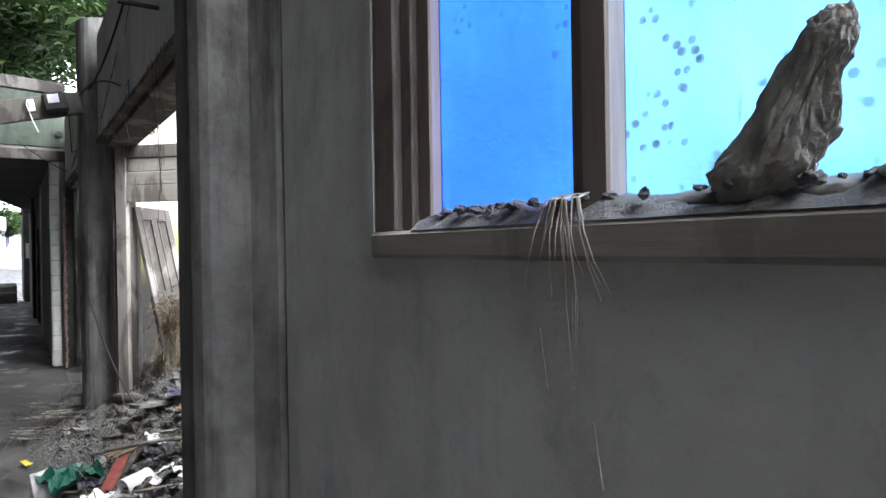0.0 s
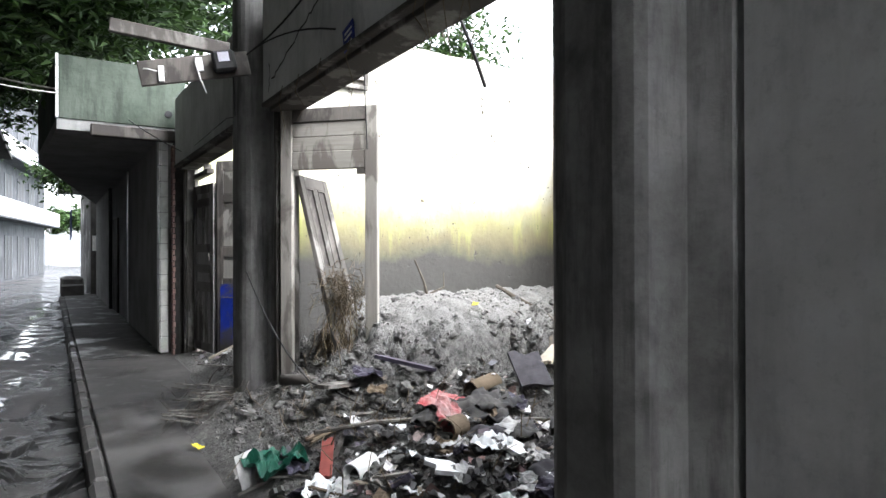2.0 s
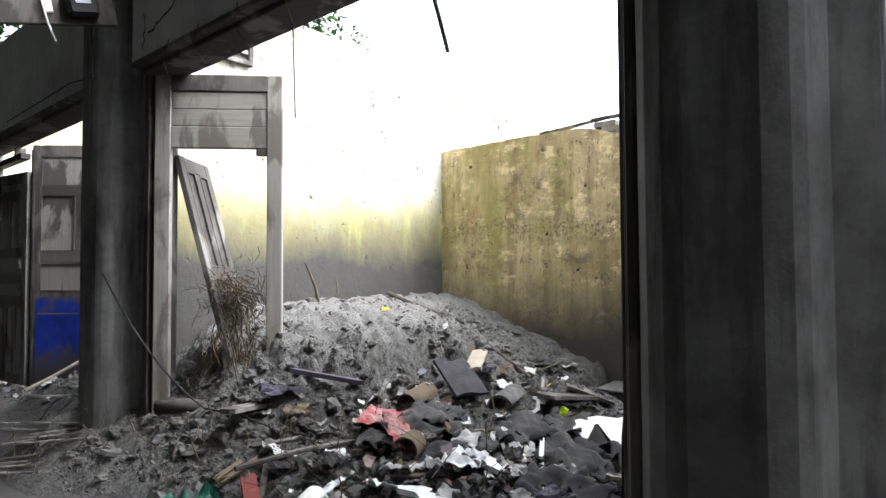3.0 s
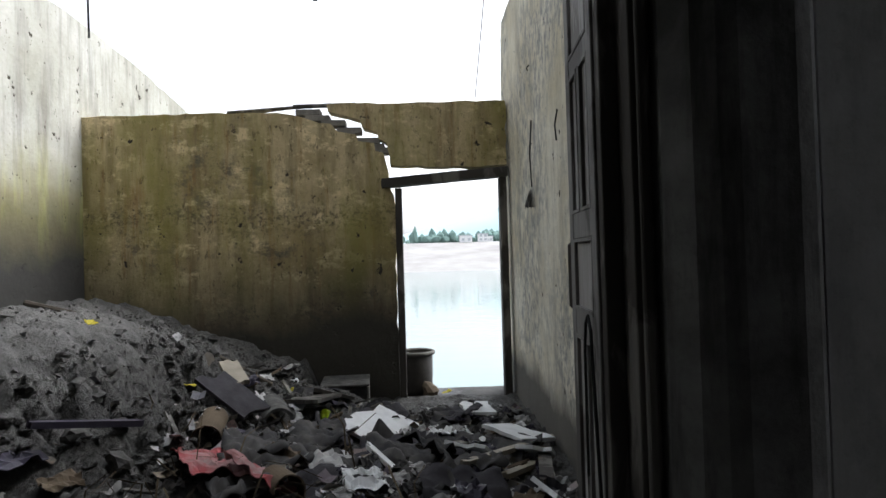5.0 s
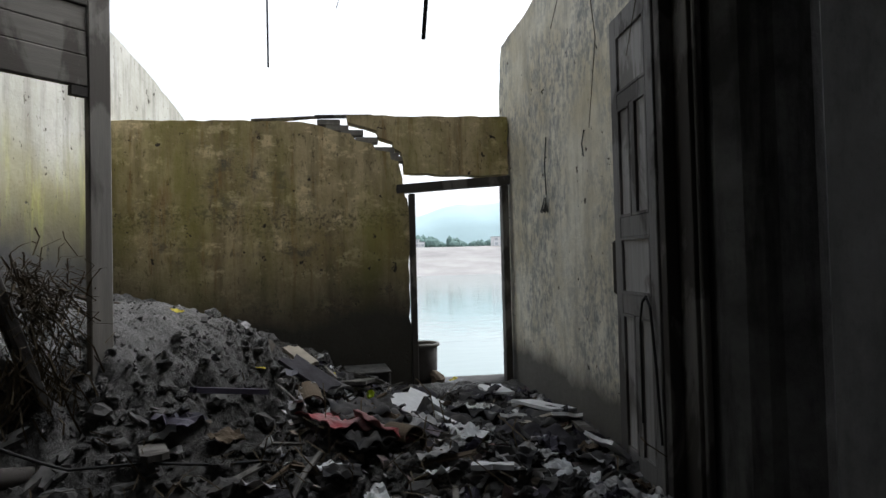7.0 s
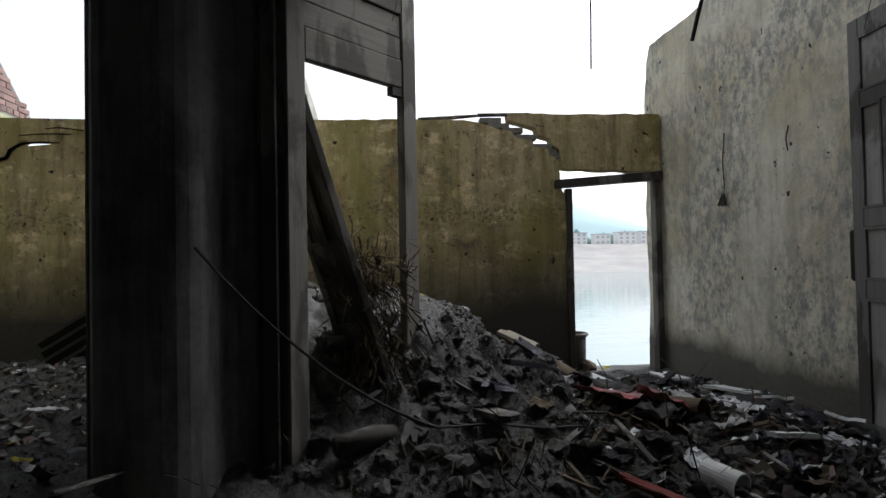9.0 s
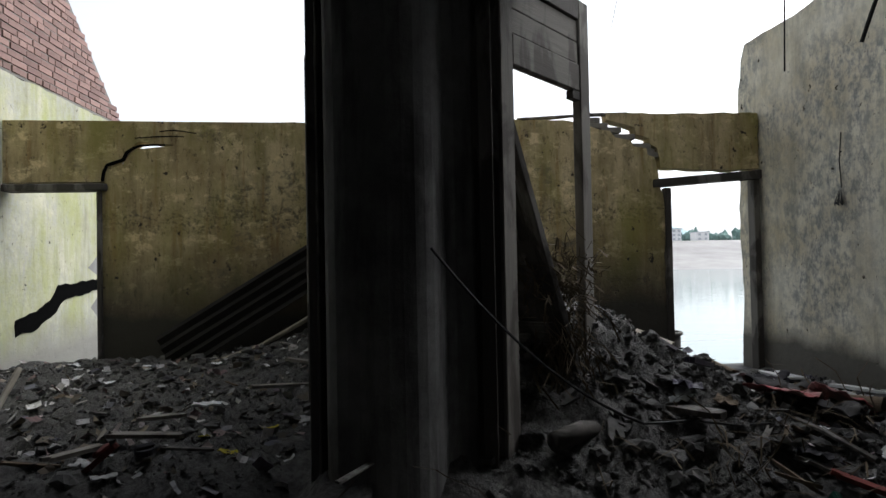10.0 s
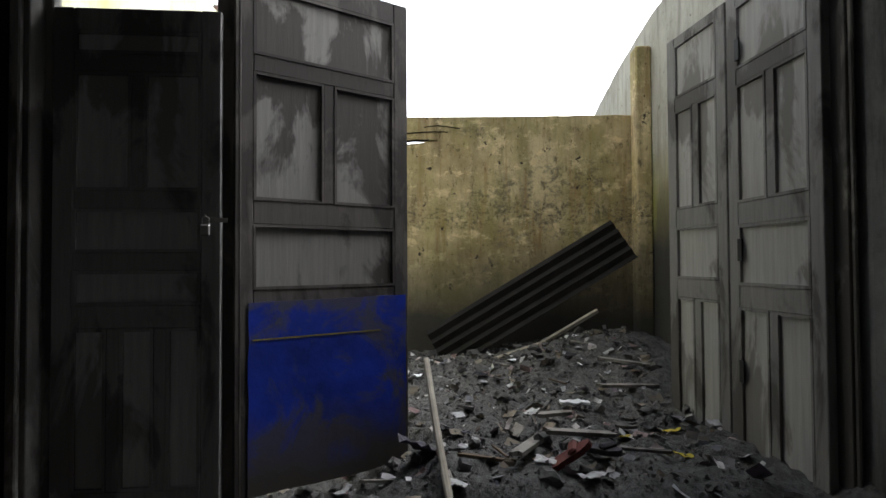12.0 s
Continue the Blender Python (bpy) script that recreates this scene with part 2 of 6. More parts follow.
def prism(points, z0, z1, rings=1):
    bm = bmesh.new()
    rows = [[bm.verts.new((x, y, z0 + (z1 - z0) * k / rings)) for x, y in points] for k in range(rings + 1)]
    n = len(points)
    for a, b in zip(rows, rows[1:]):
        for i in range(n):
            bm.faces.new((a[i], a[(i + 1) % n], b[(i + 1) % n], b[i]))
    bm.faces.new(rows[0]), bm.faces.new(rows[-1])
    return bm


def roundish(points, times=2):
    for _ in range(times):
        q = []
        for a, b in zip(points, points[1:] + points[:1]):
            q += [(a[0] * 0.75 + b[0] * 0.25, a[1] * 0.75 + b[1] * 0.25), (a[0] * 0.25 + b[0] * 0.75, a[1] * 0.25 + b[1] * 0.75)]
        points = q
    return points


def tube(points, r, sides=6, taper=1.0):
    """A bent rod through points."""
    bm = bmesh.new()
    pts = [Vector(p) for p in points]
    rows = []
    for i, p in enumerate(pts):
        d = (pts[min(i + 1, len(pts) - 1)] - pts[max(i - 1, 0)]).normalized()
        u = d.cross(Vector((0.31, 0.52, 0.79))).normalized()
        w = d.cross(u)
        k = r * (1 + (taper - 1) * i / max(1, len(pts) - 1))
        rows.append([bm.verts.new(p + (u * math.cos(a) + w * math.sin(a)) * k) for a in [math.tau * j / sides for j in range(sides)]])
    for a, b in zip(rows, rows[1:]):
        for j in range(sides):
            bm.faces.new((a[j], a[(j + 1) % sides], b[(j + 1) % sides], b[j]))
    bm.faces.new(rows[0]), bm.faces.new(rows[-1])
    return bm


def sag(a, b, drop, n=10):
    a, b = Vector(a), Vector(b)
    return [a.lerp(b, i / n) - Vector((0, 0, drop * 4 * (i / n) * (1 - i / n))) for i in range(n + 1)]


def step01(a, b, v):
    t = min(1.0, max(0.0, (v - a) / (b - a)))
    return t * t * (3 - 2 * t)


def structure(name, bm, mat, label, category="", smooth=False):
    return tagged(part(name, bm, mat, smooth=smooth), label, category or name.split("_")[0], kind="structure")


# ---- the ground ----
def rubble(x, y):
    """Height of the silt and rubble inside and in front of the ruined rooms."""
    if y > 6.37:
        h = 0.27 + 0.25 * math.exp(-((x - 3.7) ** 2 + (y - 6.9) ** 2 / 0.6)) + 0.05 * step01(2.5, 3.6, x)
        h *= step01(0.45, 1.0, x) * (1 - step01(9.7, 10.0, y) * 0.5) * (1 - 0.75 * step01(8.15, 8.6, y) * (1 - step01(1.4, 2.0, x)))
        h = max(h, 0.34 * step01(0.1, 0.5, x) * (1 - step01(6.5, 7.0, y)))
    else:
        inner = 0.90 * step01(3.7, 5.4, y)
        outer = min(0.90, max(0.0, 0.08 + 0.36 * (y - 3.8)))
        k = step01(2.5, 3.6, x)
        m = (inner * (1 - k) + outer * k) * step01(0.1, 1.9, x)
        m += 0.26 * math.exp(-((x - 1.2) ** 2 / 0.45 + (y - 3.7) ** 2 / 0.5))
        h = m + 0.08 * step01(-0.1, 0.5, x)
        h = max(min(h, 0.04), h - 0.22 * step01(3.5, 3.72, x) * (1 - step01(4.2, 4.4, y)))
        h *= step01(-0.15, 0.35, x) * step01(2.3, 3.2, y + max(0, x - 0.4))
    return h


def lumps(x, y, h):
    """Clods on the steep flank, smooth silt on top."""
    smooth = max(step01(0.70, 0.90, h), step01(2.4, 3.0, x) * step01(4.1, 4.6, y), 0.55 if y > 6.37 else 0.0)
    steep = min(1.0, h * 1.7) * (1 - 0.8 * smooth)
    k = noise.fractal((x * 4, y * 4, 1.7), 0.6, 2.2, 6) * 0.05
    v = noise.voronoi((x * 4.6 + 3 * k, y * 4.6 - 2 * k, 2.0))[0]
    u = noise.voronoi((x * 12, y * 12, 5.0))[0]
    c = 0.40 * min(0.34, v[1] - v[0]) - 0.075 + 0.12 * min(0.36, u[1] - u[0])
    hollow = 0.30 * math.exp(-((x - 2.12) ** 2 / 0.14) ** 2 - ((y - 4.70) ** 2 / 0.016) ** 2) + 0.1 * math.exp(-((x - 1.55) ** 2 / 0.03 + (y - 5.05) ** 2 / 0.02))
    c *= 0.4 + 0.6 * step01(0.8, 1.5, x)
    return (k + c) * (0.16 + 0.84 * steep) + 0.012 * noise.fractal((x * 14, y * 14, 8.0), 0.7, 2.1, 3) - hollow


def mound(name, x0, x1, y0, y1, step, mat, label):
    bm = bmesh.new()
    nx, ny = int((x1 - x0) / step), int((y1 - y0) / step)
    g = []
    for j in range(ny + 1):
        row = []
        for i in range(nx + 1):
            x, y = x0 + (x1 - x0) * i / nx, y0 + (y1 - y0) * j / ny
            h = rubble(x, y)
            row.append(bm.verts.new((x, y, h + lumps(x, y, h) * step01(0.0, 0.06, h) - 0.02 * (1 - step01(0.0, 0.03, h)))))
        g.append(row)
    for j in range(ny):
        for i in range(nx):
            bm.faces.new((g[j][i], g[j][i + 1], g[j + 1][i + 1], g[j + 1][i]))
    ob = part(name, bm, mat, smooth=True)
    return tagged(ob, label, "rubble", kind="stuff")


def mud_material():
    m, nt, b = start("silt_and_rubble")
    big = tex(nt, 2.2, 8, 0.7)
    c = ramp(nt, big, [(0.35, (0.04, 0.039, 0.037)), (0.65, (0.15, 0.146, 0.14))])
    c = blend(nt, c, ramp(nt, tex(nt, 28, 6, 0.75), [(0.34, (0.012, 0.0117, 0.011)), (0.66, (0.23, 0.223, 0.213))]), 0.5)
    top = height(nt, 0.66, 0.95, 0.3, 3.0)
    c = blend(nt, c, blend(nt, (0.26, 0.255, 0.245), (0.13, 0.127, 0.12), tex(nt, 18, 6, 0.7)), calc(nt, "MULTIPLY", top, 0.8))
    bump = calc(nt, "ADD", tex(nt, 40, 8, 0.75), calc(nt, "MULTIPLY", tex(nt, 12, 6, 0.7), 1.5))
    finish(nt, b, c, ramp(nt, big, [(0.35, (0.55,) * 3), (0.6, (0.9,) * 3)]), bump, 0.95, 0.035)
    return m


M_MUD = mud_material()


def street_material():
    """Dark churned mud with water standing in the low places."""
    m, nt, b = start("wet_mud_street")
    n = tex(nt, 1.5, 9, 0.68, (1, 0.75, 1), 1.1)
    c = ramp(nt, n, [(0.40, (0.008, 0.008, 0.008)), (0.62, (0.05, 0.047, 0.045))])
    r = ramp(nt, n, [(0.47, (0.05,) * 3), (0.53, (0.6,) * 3)])
    b.inputs["Specular IOR Level"].default_value = 0.5
    wet = ramp(nt, n, [(0.46, (0, 0, 0)), (0.60, (1, 1, 1))])
    finish(nt, b, c, r, calc(nt, "ADD", wet, calc(nt, "MULTIPLY", calc(nt, "MULTIPLY", wet, tex(nt, 16, 9, 0.75)), 0.8)), 0.8, 0.05)
    return m


M_STREET = street_material()

bm = bmesh.new()
STEPS = [-1500, -600, -200, -60, -20, -8, -2] + [i * 1.0 for i in range(0, 24)] + [30, 45, 70, 150, 400, 1500]
rows = [[bm.verts.new((x, y, z)) for x, z in ((-1500, -0.14), (-300, -0.14), (-60, -0.14), (-12, -0.14), (-4.4, -0.14), (-3.4, -0.13), (-2.4, -0.15), (-1.4, -0.13), (-0.58, -0.14), (-0.57, -0.35), (4.85, -0.3), (5.3, -1.2), (8.5, -3.2), (13, -4.3), (30, -5.5))] for y in STEPS]
for a, b in zip(rows, rows[1:]):
    for i in range(len(a) - 1):
        bm.faces.new((a[i], a[i + 1], b[i + 1], b[i]))
structure("ground", bm, M_STREET, "wet muddy street running on beside the ruined houses", "street", smooth=True)

bm = bmesh.new()
for y0, y1, x1 in ((-3.0, 4.6, 4.75), (4.6, 10.2, 4.75), (10.2, 25.0, 0.6)):
    box(bm, -0.46, x1, y0 + 0.004, y1 - 0.004, -0.3, 0.0, 0.008)
structure("pavement", bm, M_CONC, "damp grey concrete walkway in front of the rooms", "pavement")
bm = bmesh.new()
for k in range(40):
    y0 = -3.0 + k * 0.7
    d = noise.noise((y0, 0, 0)) * 0.012
    box(bm, -0.575 + 2.2 * d, -0.461, y0 + 0.0015, y0 + 0.6985, -0.35, -0.012 + d, 0.03)
structure("kerb", bm, M_CONC, "worn concrete kerb along the walkway", "kerb")

mound("silt_mound", -0.2, 4.19, 2.54, 6.33, 0.024, M_MUD, "grey heap of flood silt and rubble against the back wall")
mound("silt_floor", 0.0, 4.19, 6.34, 10.0, 0.032, M_MUD, "lumpy grey silt covering the floor of the second room")

# ---- walls ----
KEEP = lambda a, b: abs(a[1] - b[1]) > 1.2 or a[1] < 0 or b[1] < 0
main = [(3.57, -0.3), (3.57, 0.5), (3.58, 1.0), (3.56, 1.5), (3.58, 1.85), (3.60, 1.88), (3.62, 1.95), (3.62, 2.05), (3.66, 2.22), (3.73, 2.24), (3.74, 2.31), (3.88, 2.33), (3.9, 2.39),
        (4.06, 2.42), (4.12, 2.49), (4.22, 2.5), (4.35, 2.545), (4.45, 2.575), (4.6, 2.60), (5.3, 2.605), (6.29, 2.59), (6.29, -0.3)]
structure("wall_back_1", slab("x", 4.19, 0.16, [ragged(main, 0.02, 0.09, lambda a, b: a[0] > 6.2 or a[1] < 0 or b[1] < 0)]), M_BACK, "cracked ochre plaster wall with moss and a silt line", "wall")
lint = [(2.56, 2.665), (2.56, 2.09), (2.8, 2.075), (3.2, 2.085), (3.60, 2.11), (3.605, 2.2), (3.63, 2.31), (3.70, 2.35), (3.71, 2.41), (3.84, 2.45), (3.86, 2.52), (3.98, 2.56), (4.14, 2.6), (4.15, 2.665), (3.6, 2.66), (3.0, 2.67)]
structure("wall_lintel_1", slab("x", 4.186, 0.16, [ragged(lint, 0.018, 0.08)]), M_BACK, "broken ochre lintel block hanging over the doorway", "wall")
crk = [(9.13, -0.3), (9.13, 1.0), (9.12, 1.97), (9.085, 2.0), (9.05, 2.09), (8.99, 2.155), (8.89, 2.195), (8.84, 2.28), (8.77, 2.33), (8.6, 2.345), (8.42, 2.36), (8.4, 2.595), (7.5, 2.585), (6.45, 2.575), (6.45, -0.3)]
structure("wall_back_2", slab("x", 4.19, 0.16, [ragged(crk, 0.012, 0.1, lambda a, b: a[1] < 0 or b[1] < 0 or a[0] > 8.3)]), M_BACK, "stained ochre plaster wall with a stepped crack", "wall")
crl = [(8.425, 2.372), (8.6, 2.386), (8.75, 2.402), (8.815, 2.352), (8.865, 2.262), (8.97, 2.222), (9.015, 2.155), (9.035, 2.02), (10.0, 2.02), (10.0, 2.615), (9.0, 2.605), (8.403, 2.595)]
structure("wall_lintel_2", slab("x", 4.188, 0.16, [crl]), M_BACK, "cracked ochre lintel block over the yard doorway", "wall")
bc = [(0.78, -0.3), (6.75, -0.3), (6.8, 3.2), (6.4, 3.26), (5.5, 3.36), (4.4, 3.43), (3.0, 3.45), (1.8, 3.46), (0.9, 3.47), (0.78, 3.3)]
structure("wall_party_1", slab("y", 6.29, 0.15, [ragged(bc, 0.03, 0.14, lambda a, b: a[1] < 0 or b[1] < 0)]), M_LEFT, "pale party wall with moss streaks, a silt line and painted shade low down", "wall")
structure("pilaster", boxed(3.98, 4.188, 6.442, 6.585, -0.3, 3.17, bevel=0.015), M_BACK, "ochre plaster pilaster in the corner", "pilaster")
rw = [(0.86, -0.3), (4.62, -0.3), (4.6, 0.3), (4.55, 0.8), (4.6, 1.4), (4.57, 2.2), (4.58, 2.85), (4.5, 3.3), (4.42, 3.46), (3.6, 3.44), (2.6, 3.5), (0.86, 3.5)]
structure("wall_party_2", slab("y", 2.38, 0.16, [ragged(rw, 0.03, 0.14, lambda a, b: a[1] < 0 or b[1] < 0)]), M_RIGHT, "mottled grey plaster party wall with dirt stains", "wall")
fw = [(0.9, -0.3), (6.2, -0.3), (6.15, 0.1), (5.95, 0.25), (6.1, 0.5), (5.8, 0.72), (6.00, 0.86), (6.10, 1.05), (5.75, 1.2), (6.1, 1.45), (6.3, 2.0), (6.35, 3.1), (0.9, 3.1)]
structure("wall_end", slab("y", 10.0, 0.16, [ragged(fw, 0.03, 0.14, lambda a, b: a[1] < 0 or b[1] < 0)]), M_YARD, "pale stained end wall beyond the second room", "wall")

# hairline cracks in the render
M_CRACK = plain("crack_dark", (0.05, 0.048, 0.045), 1.0, 0.3, 20)


def hairline(x, points, w_, seed):
    """A thin dark split in a wall that faces the street."""
    rs = random.Random(seed)
    pts = []
    for a, b in zip(points, points[1:]):
        for i in range(7):
            p = Vector(a).lerp(Vector(b), i / 7)
            pts.append((p.x + rs.uniform(-0.018, 0.018), p.y + rs.uniform(-0.012, 0.012)))
    up = [(u, v + w_ * rs.uniform(0.3, 1.0)) for u, v in pts]
    low = [(u, v - w_ * rs.uniform(0.3, 1.0)) for u, v in reversed(pts)]
    tagged(part("crack", slab("x", x, 0.003, [up + low]), M_CRACK), "thin dark crack in the grey render", "crack", kind="structure")


hairline(0.6545, [(5.65, 2.74), (5.3, 2.84), (4.95, 2.95), (4.6, 3.02)], 0.007, 2)
hairline(0.6545, [(5.75, 2.66), (5.7, 2.78), (5.72, 2.9)], 0.005, 3)
hairline(0.6545, [(4.3, 3.05), (4.05, 3.2), (3.7, 3.24)], 0.005, 4)

# front beams, columns and the first room's front wall with its window hole
structure("wall_beam_1", slab("x", 0.66, 0.2, [ragged([(2.5, 2.6), (5.9, 2.6), (5.9, 3.5), (2.5, 3.5)], 0.012, 0.2)]), M_FRONT, "cracked grey beam over the first opening", "beam")
structure("wall_beam_2", slab("x", 0.66, 0.2, [ragged([(6.55, 2.6), (10.05, 2.6), (10.05, 3.52), (6.55, 3.45)], 0.012, 0.2)]), M_FRONT, "grey beam over the second opening", "beam")
colC = [(1.0, 5.905), (0.765, 5.905), (0.755, 6.055), (0.68, 6.08), (0.60, 6.13), (0.55, 6.21), (0.535, 6.33), (0.55, 6.44), (0.62, 6.53), (0.74, 6.57), (1.0, 6.57)]
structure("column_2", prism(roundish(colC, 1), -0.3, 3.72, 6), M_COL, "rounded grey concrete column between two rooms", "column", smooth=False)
colA = [(1.0, 1.985), (0.80, 1.985), (0.79, 2.0), (0.742, 2.085), (0.61, 2.112), (0.585, 2.14), (0.565, 2.2), (0.56, 2.38), (0.575, 2.44), (0.62, 2.5), (0.715, 2.56), (1.0, 2.56)]
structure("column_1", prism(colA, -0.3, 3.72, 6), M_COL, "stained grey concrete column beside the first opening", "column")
structure("wall_front", slab("x", 0.82, 0.18, [rect(-3.0, 1.962, -0.3, 3.5), rect(-1.3, 1.315, 1.65, 3.0)]), M_FRONT, "smooth grey rendered wall below a window", "wall")
structure("wall_room_side", slab("y", -3.15, 0.15, [rect(0.82, 4.2, -0.3, 3.5)]), M_RIGHT, "plain plaster wall closing the first room", "wall")
structure("wall_room_back", slab("x", 4.19, 0.16, [rect(-3.15, 2.38, -0.3, 0.9)]), M_BACK, "low broken back wall of the first room", "wall")
# Unseen slab and end wall, added to keep sky light off the front.
structure("balcony_opposite", boxed(-3.14, -1.9, -8.7, 25.9, 4.5, 4.66), M_OPP, "unseen slab added to block sky light over the street", "balcony")
structure("wall_behind", slab("y", -9.0, 0.25, [rect(-3.4, 0.82, -0.3, 7.0)]), M_OPP, "unseen dark wall added to block light from behind", "wall")
# Thin pale skin, added so the panes look bright from the street.
structure("wall_room_skin", slab("y", 2.368, 0.008, [rect(1.01, 4.5, -0.3, 3.44)]), M_ROOM, "white skin added on the party wall to brighten the panes", "wall")
# Unseen wall, added to shut out light from across the street.
structure("wall_opposite", slab("x", -3.4, 0.25, [rect(-10, 26, -0.3, 11.0)]), M_OPP, "unseen dark wall added to block light from across the street", "wall")

# ---- doors, frames and the window ----
def frame_axes(a, b, z):
    """A pose with x running from a to b on plan, at height z."""
    d = Vector((b[0] - a[0], b[1] - a[1], 0))
    return pose(a[0], a[1], z, 0, 0, math.degrees(math.atan2(d.y, d.x))), d.length


def leaf(name, m, w, h, rows, mat, panelmat, label, missing=(), stile=0.085, category="door"):
    """A framed and panelled door leaf; rows: (bottom, top, panels across)."""
    door = thing(name, m, label, category)
    part("stile", boxed(0, stile, -0.02, 0.02, 0, h, bevel=0.004), mat, door)
    part("stile", boxed(w - stile, w, -0.02, 0.02, 0, h, bevel=0.004), mat, door)
    edges = [0] + [v for r in rows for v in r[:2]] + [h]
    for lo, hi in zip(edges[::2], edges[1::2]):
        if hi - lo > 0.012:
            part("rail", boxed(stile + 0.001, w - stile - 0.001, -0.018, 0.018, lo, hi, bevel=0.004), mat, door)
    for k, (lo, hi, n) in enumerate(rows):
        inner = w - 2 * stile
        mw = 0.055 if n > 1 else 0
        pw = (inner - mw * (n - 1)) / n
        for i in range(n):
            u0 = stile + i * (pw + mw)
            if (k, i) not in missing:
                part("panel", boxed(u0 - 0.002, u0 + pw + 0.002, -0.006, 0.006, lo - 0.002, hi + 0.002), panelmat, door)
            bm = bmesh.new()
            for s in (-1, 1):
                y0, y1 = (0.006, 0.021) if s > 0 else (-0.021, -0.006)
                for a in ((u0, u0 + 0.014, lo, hi), (u0 + pw - 0.014, u0 + pw, lo, hi), (u0 + 0.0145, u0 + pw - 0.0145, lo, lo + 0.014), (u0 + 0.0145, u0 + pw - 0.0145, hi - 0.014, hi)):
                    box(bm, a[0], a[1], y0, y1, a[2], a[3])
            part("moulding", bm, mat, door)
            if i:
                part("muntin", boxed(u0 - mw + 0.001, u0 - 0.001, -0.018, 0.018, lo + 0.001, hi - 0.001, bevel=0.003), mat, door)
    return door


ROWS_TALL = [(0.10, 0.82, 3), (0.93, 1.23, 1), (1.34, 1.93, 2), (2.01, 2.33, 1)]
ROWS_TWO = [(0.10, 0.82, 2), (0.93, 1.23, 1), (1.34, 1.93, 2), (2.01, 2.33, 1)]
M_DOOR = wood("door_wood_grey", (0.235, 0.227, 0.218), (0.075, 0.069, 0.064))
M_PANEL = wood("door_panel_grey", (0.40, 0.39, 0.375), (0.15, 0.14, 0.13), wet=-0.03)
M_DOORD = wood("door_wood_dark", (0.11, 0.10, 0.09), (0.04, 0.036, 0.033), wet=0.05)
M_PANELD = wood("door_panel_dark", (0.24, 0.23, 0.213), (0.045, 0.04, 0.036), wet=0.02)

# second room: two leaves folded back against the party wall
m, n = frame_axes((0.86, 6.632), (1.56, 6.722), 0.13)
near = leaf("door_leaf", m, n, 2.42, ROWS_TWO, M_DOOR, M_PANEL, "grey mud-stained panelled wooden door leaf standing open")
m, n = frame_axes((1.575, 6.724), (2.17, 6.838), 0.15)
leaf("door_leaf", m, n, 2.38, ROWS_TWO, M_DOOR, M_PANEL, "grey panelled wooden door leaf folded back by the wall")
for z in (0.45, 1.05, 2.05):
    part("hinge", boxed(n - 0.5 + 0.47, n - 0.5 + 0.51, 0.021, 0.03, z, z + 0.11, bevel=0.002), M_BLACK, near, "black iron hinge")
# the shut leaf at the far jamb, and the leaf with the blue sheet
m, n = frame_axes((0.985, 9.16), (0.88, 9.86), 0.1)
shut = leaf("door_leaf", m, n, 2.2, [(0.10, 0.80, 3), (0.90, 1.05, 1), (1.13, 1.32, 1), (1.40, 1.92, 2), (2.0, 2.1, 1)], M_DOOR, M_PANEL, "mud-stained panelled wooden door leaf standing shut")
part("padlock", boxed(0.035, 0.075, 0.05, 0.065, 1.20, 1.25, bevel=0.006), M_METAL, shut, "small dull metal padlock")
part("shackle", tube([(0.04, 0.057, 1.25), (0.04, 0.057, 1.275), (0.055, 0.055, 1.288), (0.07, 0.057, 1.275), (0.07, 0.057, 1.25)], 0.004), M_METAL, shut)
part("hasp", boxed(-0.03, 0.06, 0.0225, 0.028, 1.26, 1.28, bevel=0.001), M_METAL, shut)
m, n = frame_axes((1.63, 8.42), (1.01, 9.12), 0.13)
blue = leaf("door_leaf", m, n, 2.44, ROWS_TALL, M_DOORD, M_PANELD, "dark panelled door leaf with a blue sheet nailed on", missing=())
def blue_material():
    m, nt, b = start("blue_sheet")
    c = ramp(nt, tex(nt, 2.5, 7, 0.65), [(0.3, (0.010, 0.022, 0.15)), (0.6, (0.016, 0.042, 0.38))])
    k = ramp(nt, tex(nt, 3.0, 6, 0.65, distortion=0.6), [(0.47, (0, 0, 0)), (0.57, (1, 1, 1))])
    c = blend(nt, c, (0.075, 0.07, 0.07), calc(nt, "MULTIPLY", k, 0.85))
    c = blend(nt, (0.06, 0.055, 0.05), c, height(nt, 0.2, 0.5, 0.5, 3.0))
    finish(nt, b, c, 0.55, tex(nt, 8, 4), 0.3, 0.01)
    return m
M_BLUE = blue_material()
bm = slab("y", 0.0225, 0.004, [ragged([(0.02, 0.0), (n - 0.06, 0.0), (n - 0.06, 0.87), (0.02, 0.88)], 0.012, 0.08)])
part("sheet", bm, M_BLUE, blue, "scuffed bright blue plastic sheet")
part("strip", boxed(0.18, n - 0.08, 0.027, 0.029, 0.70, 0.707), plain("yellow_tape", (0.22, 0.18, 0.05), 0.8), blue, "yellowed tape strip")

structure("door_post", boxed(0.873, 0.931, 9.868, 9.987, -0.02, 2.56, bevel=0.006), M_WOODD, "dark wooden post beside the shut door leaf", "door post")

# first room: the leaf by the column
m, n = frame_axes((0.958, 2.69), (1.505, 2.65), 0.1)
leafB = leaf("door_leaf", m, n, 2.44, ROWS_TWO, M_DOOR, M_PANEL, "grey panelled wooden door leaf open beside the column", missing=())
part("bolt", boxed(n + 0.001, n + 0.03, -0.03, 0.03, 0.92, 1.22, bevel=0.012), M_DOORD, leafB, "splintered lock block")

